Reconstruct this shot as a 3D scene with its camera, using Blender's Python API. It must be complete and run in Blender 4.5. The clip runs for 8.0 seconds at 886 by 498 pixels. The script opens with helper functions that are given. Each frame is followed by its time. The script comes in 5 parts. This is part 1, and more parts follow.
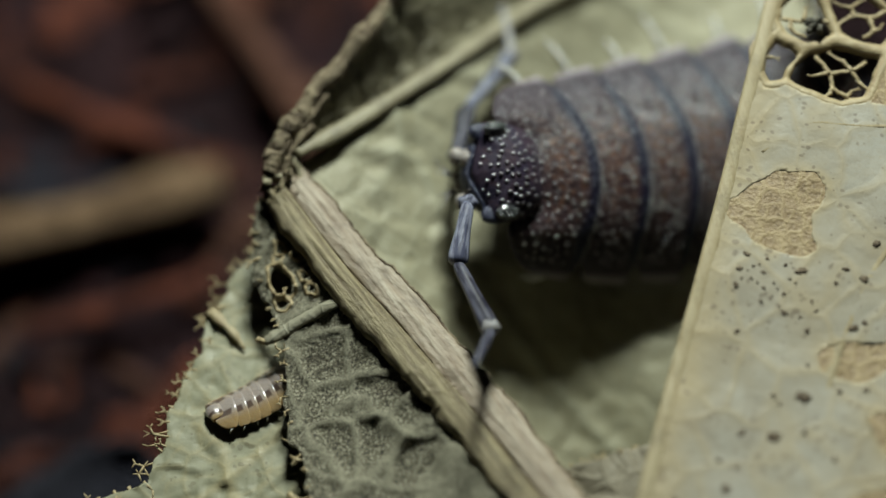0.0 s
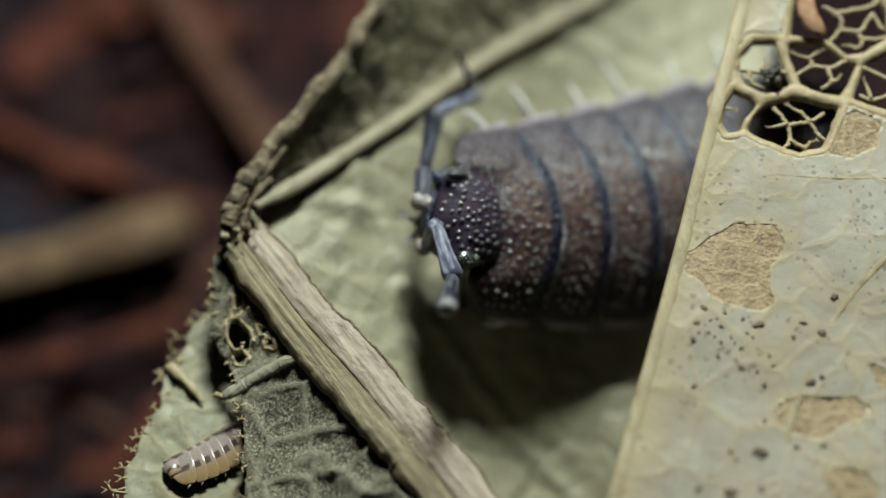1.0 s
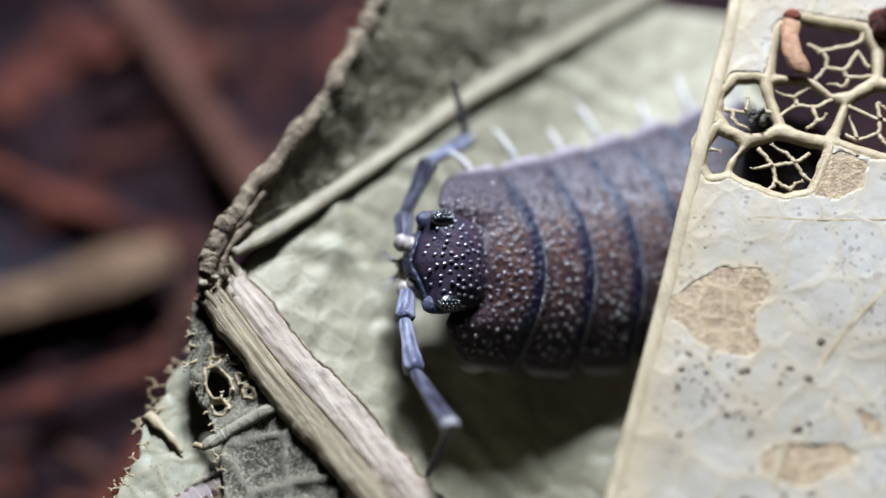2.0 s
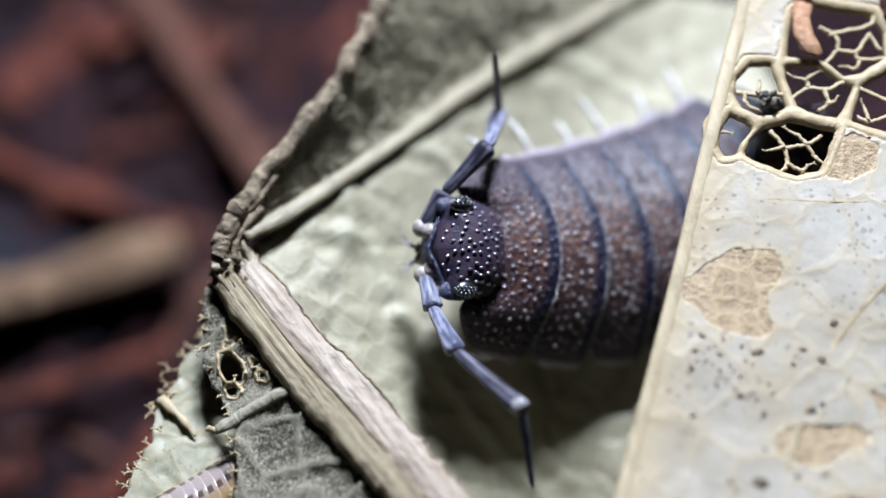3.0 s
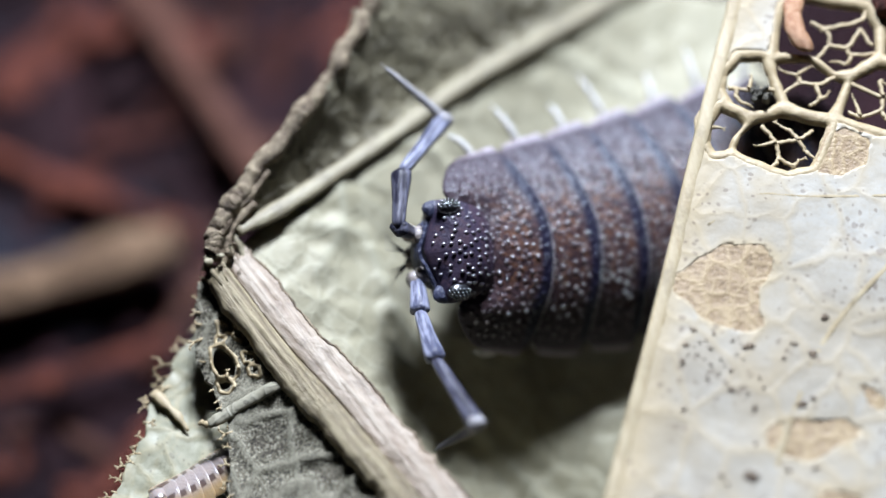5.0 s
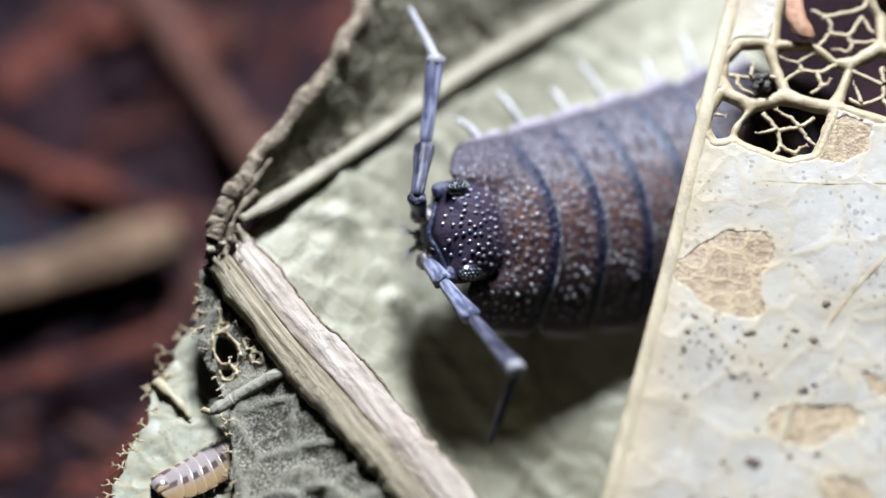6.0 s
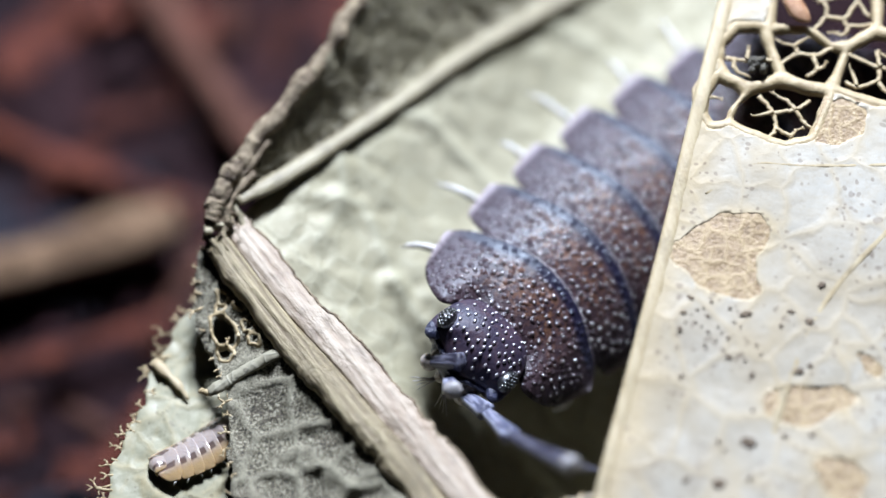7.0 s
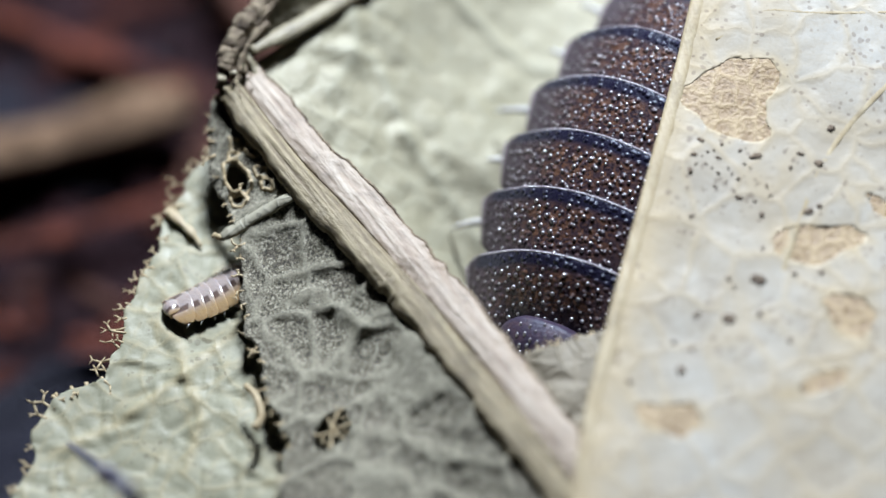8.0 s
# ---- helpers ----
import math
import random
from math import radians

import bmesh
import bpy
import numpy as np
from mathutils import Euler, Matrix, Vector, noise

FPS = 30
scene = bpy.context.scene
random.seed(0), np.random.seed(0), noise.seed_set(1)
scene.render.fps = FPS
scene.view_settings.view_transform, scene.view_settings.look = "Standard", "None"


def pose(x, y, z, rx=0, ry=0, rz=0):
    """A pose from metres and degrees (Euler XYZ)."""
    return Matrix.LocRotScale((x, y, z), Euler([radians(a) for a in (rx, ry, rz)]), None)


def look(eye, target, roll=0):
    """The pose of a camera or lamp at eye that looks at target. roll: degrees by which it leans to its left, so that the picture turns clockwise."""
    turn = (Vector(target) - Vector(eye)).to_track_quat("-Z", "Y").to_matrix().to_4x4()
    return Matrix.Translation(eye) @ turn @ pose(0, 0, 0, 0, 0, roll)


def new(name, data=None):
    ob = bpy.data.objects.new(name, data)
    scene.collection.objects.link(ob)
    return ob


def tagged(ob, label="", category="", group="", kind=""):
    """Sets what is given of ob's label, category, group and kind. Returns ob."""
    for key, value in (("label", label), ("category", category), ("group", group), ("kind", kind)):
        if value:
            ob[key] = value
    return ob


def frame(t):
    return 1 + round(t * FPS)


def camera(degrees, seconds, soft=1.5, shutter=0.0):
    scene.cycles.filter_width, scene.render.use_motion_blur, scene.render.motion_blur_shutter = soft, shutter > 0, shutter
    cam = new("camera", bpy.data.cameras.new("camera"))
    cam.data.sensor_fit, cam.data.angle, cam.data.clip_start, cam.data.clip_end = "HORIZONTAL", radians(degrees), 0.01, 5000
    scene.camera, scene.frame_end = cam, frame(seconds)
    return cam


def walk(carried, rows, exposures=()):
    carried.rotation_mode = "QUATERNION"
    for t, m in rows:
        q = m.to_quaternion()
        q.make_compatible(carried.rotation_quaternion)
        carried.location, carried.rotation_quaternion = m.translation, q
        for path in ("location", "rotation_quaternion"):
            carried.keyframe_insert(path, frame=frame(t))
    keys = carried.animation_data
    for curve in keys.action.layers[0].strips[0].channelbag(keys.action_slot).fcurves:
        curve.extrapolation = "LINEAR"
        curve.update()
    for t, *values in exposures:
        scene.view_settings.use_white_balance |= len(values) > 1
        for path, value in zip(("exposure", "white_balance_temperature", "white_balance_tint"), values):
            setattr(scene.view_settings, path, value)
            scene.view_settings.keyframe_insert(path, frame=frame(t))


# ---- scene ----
# All plan sizes below are in millimetres; MM turns them into metres.
MM = 0.001

# ---------------------------------------------------------------- camera
cam = camera(25, 8.0)
PATH = [
    (0, pose(-0.0011275, -0.0221322, 0.0422746, 29.996, -0.469, 0.853)),
    (0.2, pose(-0.0012273, -0.0216979, 0.0424450, 29.994, -0.443, 0.779)),
    (0.5, pose(-0.0012801, -0.0216087, 0.0425561, 29.994, -0.423, 0.798)),
    (0.8, pose(-0.0010408, -0.0213286, 0.0428475, 29.997, -0.396, 0.691)),
    (1, pose(-0.0003258, -0.0211421, 0.0427406, 29.999, -0.364, 0.587)),
    (1.2, pose(0.0002363, -0.0207251, 0.0429058, 29.995, -0.204, 0.348)),
    (1.5, pose(0.0008017, -0.0201155, 0.0431627, 30.018, -0.272, 0.273)),
    (1.7, pose(0.0004716, -0.0200601, 0.0428214, 29.999, -0.151, 0.239)),
    (2.8, pose(-0.0001950, -0.0202934, 0.0426183, 30.001, -0.006, 0.021)),
    (3, pose(-0.0002162, -0.0203935, 0.0425500, 30.032, -0.041, -0.009)),
    (3.5, pose(0.0000000, -0.0205000, 0.0425070, 30.000, -0.000, 0.000)),
    (4, pose(-0.0000447, -0.0205055, 0.0426284, 29.938, -0.044, 0.043)),
    (4.5, pose(-0.0000351, -0.0205086, 0.0426114, 30.003, -0.045, -0.001)),
    (5.8, pose(-0.0001036, -0.0207249, 0.0425391, 30.005, -0.013, 0.030)),
    (6, pose(0.0000224, -0.0208242, 0.0424904, 30.101, 0.123, 0.047)),
    (6.5, pose(0.0000860, -0.0208723, 0.0425177, 30.098, 0.061, 0.071)),
    (7, pose(0.0000192, -0.0211996, 0.0424336, 30.082, 0.002, 0.078)),
    (7.2, pose(0.0000429, -0.0219231, 0.0421151, 30.000, -0.135, 0.238)),
    (7.3, pose(-0.0000145, -0.0225727, 0.0418580, 29.998, -0.192, 0.333)),
    (7.5, pose(-0.0000172, -0.0230528, 0.0415282, 29.912, -0.107, 0.178)),
    (7.7, pose(-0.0000967, -0.0233827, 0.0414138, 29.992, -0.159, 0.273)),
    (8, pose(-0.0002717, -0.0238805, 0.0412161, 29.863, -0.148, 0.155)),
]
EXPOSURES = [(0.0, -1.0, 7750, -6), (0.9, -0.9, 7700, -6), (1.5, -0.5, 6400, 8), (2.8, -0.1, 6200, 13), (4.5, -0.04, 6220, 12), (7.2, 0.07, 6260, 12), (8.0, -0.1, 6300, 10)]
walk(cam, PATH, EXPOSURES)
cam.data.dof.use_dof = True
cam.data.dof.focus_distance = 39.65 * MM
cam.data.dof.aperture_fstop = 27.0

# ---------------------------------------------------------------- light
world = bpy.data.worlds.new("world")
scene.world = world
world.use_nodes = True
sky = world.node_tree.nodes.new("ShaderNodeTexSky")
sky.sky_type, sky.sun_disc = "NISHITA", False
sky.sun_elevation, sky.sun_rotation = radians(35), radians(0)
world.node_tree.links.new(sky.outputs[0], world.node_tree.nodes["Background"].inputs[0])
world.node_tree.nodes["Background"].inputs[1].default_value = 0.0006

torch = new("torch_light", bpy.data.lights.new("torch_light", "AREA"))
torch.data.shape, torch.data.size = "DISK", 14 * MM
torch.data.energy = 0.172
torch.data.color = (0.825, 0.895, 1.0)
torch.matrix_basis = look((4 * MM, 43 * MM, 58 * MM), (0, 0, 7 * MM))


# ---------------------------------------------------------------- number helpers
def hash2(i, j, k=0):
    """Repeatable numbers from 0 to 1 for whole-number grids."""
    n = (i.astype(np.int64) * 374761393 + j.astype(np.int64) * 668265263 + k * 974634533) & 0x7FFFFFFF
    n = ((n ^ (n >> 13)) * 1274126177) & 0x7FFFFFFF
    return ((n ^ (n >> 16)) & 0xFFFFF) / 1048575.0


def vnoise(x, y, k=0):
    x, y = np.asarray(x, float), np.asarray(y, float)
    i, j = np.floor(x), np.floor(y)
    u, v = x - i, y - j
    u, v = u * u * (3 - 2 * u), v * v * (3 - 2 * v)
    a, b = hash2(i, j, k), hash2(i + 1, j, k)
    c, d = hash2(i, j + 1, k), hash2(i + 1, j + 1, k)
    return (a * (1 - u) + b * u) * (1 - v) + (c * (1 - u) + d * u) * v - 0.5


def fbm(x, y, scale, k=0, octaves=3):
    total, amp = 0.0, 1.0
    for o in range(octaves):
        total = total + amp * vnoise(x * scale, y * scale, k + 17 * o)
        scale, amp = scale * 2.1, amp * 0.5
    return total


def cells(x, y, scale, k=0):
    """How far a place lies from the walls of irregular cells, and a number for the cell."""
    x, y = x * scale, y * scale
    i, j = np.floor(x), np.floor(y)
    f1 = np.full(x.shape, 9.0)
    f2, tag = f1.copy(), f1.copy()
    for di in (-1, 0, 1):
        for dj in (-1, 0, 1):
            a, b = i + di, j + dj
            d = np.hypot(a + hash2(a, b, k) - x, b + hash2(a, b, k + 5) - y)
            nearer = d < f1
            f2 = np.where(nearer, f1, np.minimum(f2, d))
            tag = np.where(nearer, hash2(a, b, k + 9), tag)
            f1 = np.where(nearer, d, f1)
    return (f2 - f1) / scale, tag


def ease(x, a, b):
    u = np.clip((np.asarray(x, float) - a) / (b - a), 0, 1)
    return u * u * (3 - 2 * u)


def line_distance(x, y, line):
    """Distance to a polyline, and how far along it (0 to 1) the nearest place lies."""
    line = np.asarray(line, float)[:, :2]
    steps = np.hypot(*(line[1:] - line[:-1]).T)
    start, total = np.r_[0, np.cumsum(steps)], steps.sum()
    best, along = np.full(np.shape(x), 1e9), np.zeros(np.shape(x))
    for n, (a, b) in enumerate(zip(line[:-1], line[1:])):
        w = b - a
        t = np.clip(((x - a[0]) * w[0] + (y - a[1]) * w[1]) / (w @ w), 0, 1)
        d = np.hypot(x - a[0] - t * w[0], y - a[1] - t * w[1])
        along = np.where(d < best, (start[n] + t * steps[n]) / total, along)
        best = np.minimum(best, d)
    return best, along


def polygon_distance(x, y, poly):
    """Signed distance to a closed outline: negative inside."""
    poly = np.asarray(poly, float)
    d, _ = line_distance(x, y, np.vstack([poly, poly[:1]]))
    inside = np.zeros(np.shape(x), bool)
    for (ax, ay), (bx, by) in zip(poly, np.roll(poly, -1, 0)):
        if ay != by:
            inside ^= ((ay > y) != (by > y)) & (x < (bx - ax) * (y - ay) / (by - ay) + ax)
    return np.where(inside, -d, d)


# ---------------------------------------------------------------- mesh helpers
ORIGIN = {}


def thing(name, label, category, at=(0, 0, 0), group="", kind=""):
    ob = new(name)
    ob.empty_display_size = 0.002
    ob.location = Vector(at) * MM
    ORIGIN[ob] = np.array(at, float)
    return tagged(ob, label, category, group, kind)


def part(name, verts, faces, material, parent=None, label="", uvs=None, smooth=True, veins=None):
    """One mesh object; verts in mm, in the space of its thing's plan."""
    verts = np.asarray(verts, float)
    if parent is not None:
        verts = verts - ORIGIN.get(parent, 0)
    mesh = bpy.data.meshes.new(name)
    mesh.from_pydata((verts * MM).tolist(), [], [tuple(int(i) for i in f) for f in faces])
    if uvs is not None:
        layer = mesh.uv_layers.new(name="UVMap")
        index = np.empty(len(mesh.loops), np.int64)
        mesh.loops.foreach_get("vertex_index", index)
        layer.data.foreach_set("uv", np.asarray(uvs, float)[index].ravel())
    if veins is not None:
        mesh.attributes.new("veins", "FLOAT", "POINT").data.foreach_set("value", np.asarray(veins, np.float32))
    if smooth:
        mesh.polygons.foreach_set("use_smooth", np.ones(len(mesh.polygons), bool))
    mesh.materials.append(material)
    ob = new(name, mesh)
    ob.parent = parent
    ORIGIN[ob] = ORIGIN.get(parent, np.zeros(3))
    return tagged(ob, label)


def joined(pieces):
    verts, faces, n = [], [], 0
    for v, f in pieces:
        verts.append(np.asarray(v, float))
        faces += [tuple(i + n for i in face) for face in f]
        n += len(v)
    return np.vstack(verts), faces


def grid_faces(nu, nv, offset=0, flip=False):
    faces = []
    for i in range(nu - 1):
        for j in range(nv - 1):
            a = offset + i * nv + j
            q = (a, a + nv, a + nv + 1, a + 1)
            faces.append(q[::-1] if flip else q)
    return faces


def slab(top, thickness):
    """A grid of points (nu, nv, 3) made into a closed sheet of that thickness."""
    nu, nv, _ = top.shape
    du = np.gradient(top, axis=0)
    dv = np.gradient(top, axis=1)
    normal = np.cross(du, dv)
    normal /= np.linalg.norm(normal, axis=2, keepdims=True) + 1e-12
    low = top - normal * thickness
    verts = np.vstack([top.reshape(-1, 3), low.reshape(-1, 3)])
    n = nu * nv
    faces = grid_faces(nu, nv) + grid_faces(nu, nv, n, True)
    ring = [i * nv for i in range(nu)] + [(nu - 1) * nv + j for j in range(1, nv)]
    ring += [i * nv + nv - 1 for i in range(nu - 2, -1, -1)] + list(range(nv - 2, 0, -1))
    for a, b in zip(ring, ring[1:] + ring[:1]):
        faces.append((b, a, a + n, b + n))
    return verts, faces


def sheet(distance, box, step, height, thickness):
    """A sheet over the plan wherever distance(x, y) is negative, at height(x, y)."""
    x0, y0, x1, y1 = box
    xs, ys = np.arange(x0, x1 + step, step), np.arange(y0, y1 + step, step)
    x, y = np.meshgrid(xs, ys, indexing="ij")
    d = distance(x, y)
    cell = (d[:-1, :-1] < 0) | (d[1:, :-1] < 0) | (d[:-1, 1:] < 0) | (d[1:, 1:] < 0)
    e = step * 0.2
    gx, gy = (distance(x + e, y) - d) / e, (distance(x, y + e) - d) / e
    size = np.maximum(np.hypot(gx, gy), 0.3)
    pull = np.where(d > 0, np.minimum(d / size, step * 1.3), 0) / size
    x, y = x - pull * gx, y - pull * gy
    z = height(x, y)
    nv = len(ys)
    number = np.full(x.shape, -1, np.int64)
    i, j = np.nonzero(cell)
    quads = np.stack([i * nv + j, (i + 1) * nv + j, (i + 1) * nv + j + 1, i * nv + j + 1], 1)
    used = np.unique(quads)
    number.ravel()[used] = np.arange(len(used))
    quads = number.ravel()[quads]
    top = np.stack([x.ravel()[used], y.ravel()[used], z.ravel()[used]], 1)
    m = len(top)
    low = top - [0, 0, thickness]
    edges = np.concatenate([quads[:, [0, 1]], quads[:, [1, 2]], quads[:, [2, 3]], quads[:, [3, 0]]])
    code = edges[:, 0] * m + edges[:, 1]
    back = edges[:, 1] * m + edges[:, 0]
    rim = edges[~np.isin(code, back)]
    sides = np.stack([rim[:, 1], rim[:, 0], rim[:, 0] + m, rim[:, 1] + m], 1)
    faces = np.vstack([quads, quads[:, ::-1] + m, sides])
    return np.vstack([top, low]), faces.tolist()


def tube(points, radii, sides=8, flat=1.0, wobble=0.0, seed=0, caps=True):
    """A round bar along points (mm) with a radius at each."""
    points = np.asarray(points, float)
    radii = np.broadcast_to(np.asarray(radii, float), len(points))
    rng = np.random.default_rng(seed)
    ways = np.gradient(points, axis=0)
    ways /= np.linalg.norm(ways, axis=1, keepdims=True) + 1e-12
    up = np.array([0.0, 0.0, 1.0])
    verts = []
    for p, w, r in zip(points, ways, radii):
        a = np.cross(w, up)
        if np.linalg.norm(a) < 0.05:
            a = np.cross(w, [0.0, 1.0, 0.0])
        a /= np.linalg.norm(a)
        b = np.cross(a, w)
        for k in range(sides):
            t = 2 * math.pi * k / sides
            rr = r * (1 + wobble * rng.uniform(-1, 1))
            verts.append(p + a * rr * math.cos(t) + b * rr * flat * math.sin(t))
    n = len(points)
    faces = [(i * sides + k, i * sides + (k + 1) % sides, (i + 1) * sides + (k + 1) % sides, (i + 1) * sides + k)
             for i in range(n - 1) for k in range(sides)]
    if caps:
        faces += [tuple(range(sides - 1, -1, -1)), tuple((n - 1) * sides + k for k in range(sides))]
    return np.array(verts), faces


def smooth_line(points, n):
    """A polyline rounded into n points."""
    points = np.asarray(points, float)
    p = np.vstack([2 * points[0] - points[1], points, 2 * points[-1] - points[-2]])
    out = []
    for s in np.linspace(0, len(points) - 1 - 1e-9, n):
        i = int(s)
        t = s - i
        a, b, c, d = p[i:i + 4]
        out.append(0.5 * (2 * b + (c - a) * t + (2 * a - 5 * b + 4 * c - d) * t * t + (3 * b - a - 3 * c + d) * t ** 3))
    return np.array(out)


def ball(centre, r, rings=6, sides=8):
    verts, faces = [], []
    rx, ry, rz = (r, r, r) if np.isscalar(r) else r
    for i in range(rings + 1):
        a = math.pi * i / rings
        for k in range(sides):
            b = 2 * math.pi * k / sides
            verts.append((centre[0] + rx * math.sin(a) * math.cos(b), centre[1] + ry * math.sin(a) * math.sin(b), centre[2] + rz * math.cos(a)))
    for i in range(rings):
        for k in range(sides):
            faces.append((i * sides + k, (i + 1) * sides + k, (i + 1) * sides + (k + 1) % sides, i * sides + (k + 1) % sides))
    return np.array(verts), faces


def twig(start, way, length, r, rng, depth=2):
    """A broken, forking end of a leaf vein."""
    start, way = np.array(start, float), np.array(way, float)
    way /= np.linalg.norm(way)
    bend = np.array([rng.uniform(-0.4, 0.4), rng.uniform(-0.4, 0.4), rng.uniform(-0.15, 0.15)])
    mid = start + way * length * 0.5 + bend * length * 0.2
    end = start + way * length + bend * length * 0.5
    pieces = [tube([start, mid, end], [r, r * 0.85, r * 0.6], 6)]
    if depth:
        for s in (-1, 1):
            if rng.random() < 0.85:
                a = s * rng.uniform(0.5, 1.0)
                c, n = math.cos(a), math.sin(a)
                side = np.array([way[0] * c - way[1] * n, way[0] * n + way[1] * c, way[2] + rng.uniform(-0.2, 0.2)])
                pieces += twig(end, side, length * rng.uniform(0.45, 0.75), r * 0.75, rng, depth - 1)
    return pieces


# ---------------------------------------------------------------- materials
class Nodes:
    """A small way to write node materials; places are in millimetres of the object's own space."""

    def __init__(self, name):
        self.material = bpy.data.materials.new(name)
        self.material.use_nodes = True
        self.tree = self.material.node_tree
        self.shader = self.tree.nodes["Principled BSDF"]
        coord = self.add("ShaderNodeTexCoord")
        scale = self.add("ShaderNodeVectorMath")
        scale.operation = "SCALE"
        scale.inputs["Scale"].default_value = 1000.0
        self.link(coord.outputs["Object"], scale.inputs[0])
        self.mm, self.uv = scale.outputs[0], coord.outputs["UV"]

    def add(self, kind):
        return self.tree.nodes.new(kind)

    def link(self, a, b):
        self.tree.links.new(a, b)

    def put(self, socket, value):
        if isinstance(value, bpy.types.NodeSocket):
            self.link(value, socket)
        elif isinstance(value, tuple) and len(value) == 3 and socket.type == "RGBA":
            socket.default_value = (*value, 1)
        else:
            socket.default_value = value

    def stretch(self, vector, by):
        n = self.add("ShaderNodeVectorMath")
        n.operation = "MULTIPLY"
        self.put(n.inputs[0], vector)
        n.inputs[1].default_value = by
        return n.outputs[0]

    def turn(self, vector, degrees):
        n = self.add("ShaderNodeVectorRotate")
        n.rotation_type = "Z_AXIS"
        self.put(n.inputs["Vector"], vector)
        n.inputs["Angle"].default_value = radians(degrees)
        return n.outputs[0]

    def noise(self, scale, detail=4, rough=0.55, vector=None, warp=0.0):
        n = self.add("ShaderNodeTexNoise")
        self.put(n.inputs["Vector"], vector or self.mm)
        n.inputs["Scale"].default_value, n.inputs["Detail"].default_value = scale, detail
        n.inputs["Roughness"].default_value, n.inputs["Distortion"].default_value = rough, warp
        return n.outputs["Fac"]

    def cells(self, scale, feature="DISTANCE_TO_EDGE", vector=None, random=1.0):
        n = self.add("ShaderNodeTexVoronoi")
        n.feature = feature
        self.put(n.inputs["Vector"], vector or self.mm)
        n.inputs["Scale"].default_value = scale
        n.inputs["Randomness"].default_value = random
        return n.outputs["Distance"]

    def range(self, value, a, b, c=0.0, d=1.0):
        n = self.add("ShaderNodeMapRange")
        self.put(n.inputs[0], value)
        for k, v in enumerate((a, b, c, d)):
            n.inputs[k + 1].default_value = v
        return n.outputs[0]

    def math(self, op, a, b=0.0):
        n = self.add("ShaderNodeMath")
        n.operation = op
        self.put(n.inputs[0], a)
        self.put(n.inputs[1], b)
        return n.outputs[0]

    def mix(self, factor, a, b):
        n = self.add("ShaderNodeMix")
        n.data_type = "RGBA"
        self.put(n.inputs[0], factor)
        self.put(n.inputs[6], a)
        self.put(n.inputs[7], b)
        return n.outputs[2]

    def bump(self, height, distance, strength=1.0, before=None):
        n = self.add("ShaderNodeBump")
        n.inputs["Strength"].default_value = strength
        n.inputs["Distance"].default_value = distance * MM
        self.put(n.inputs["Height"], height)
        if before is not None:
            self.link(before, n.inputs["Normal"])
        return n.outputs[0]

    def split(self, vector):
        n = self.add("ShaderNodeSeparateXYZ")
        self.put(n.inputs[0], vector)
        return n.outputs

    def done(self, color, rough=0.6, normal=None, **more):
        self.put(self.shader.inputs["Base Color"], color)
        self.put(self.shader.inputs["Roughness"], rough)
        if normal is not None:
            self.link(normal, self.shader.inputs["Normal"])
        for key, value in more.items():
            self.put(self.shader.inputs[key.replace("_", " ")], value)
        return self.material


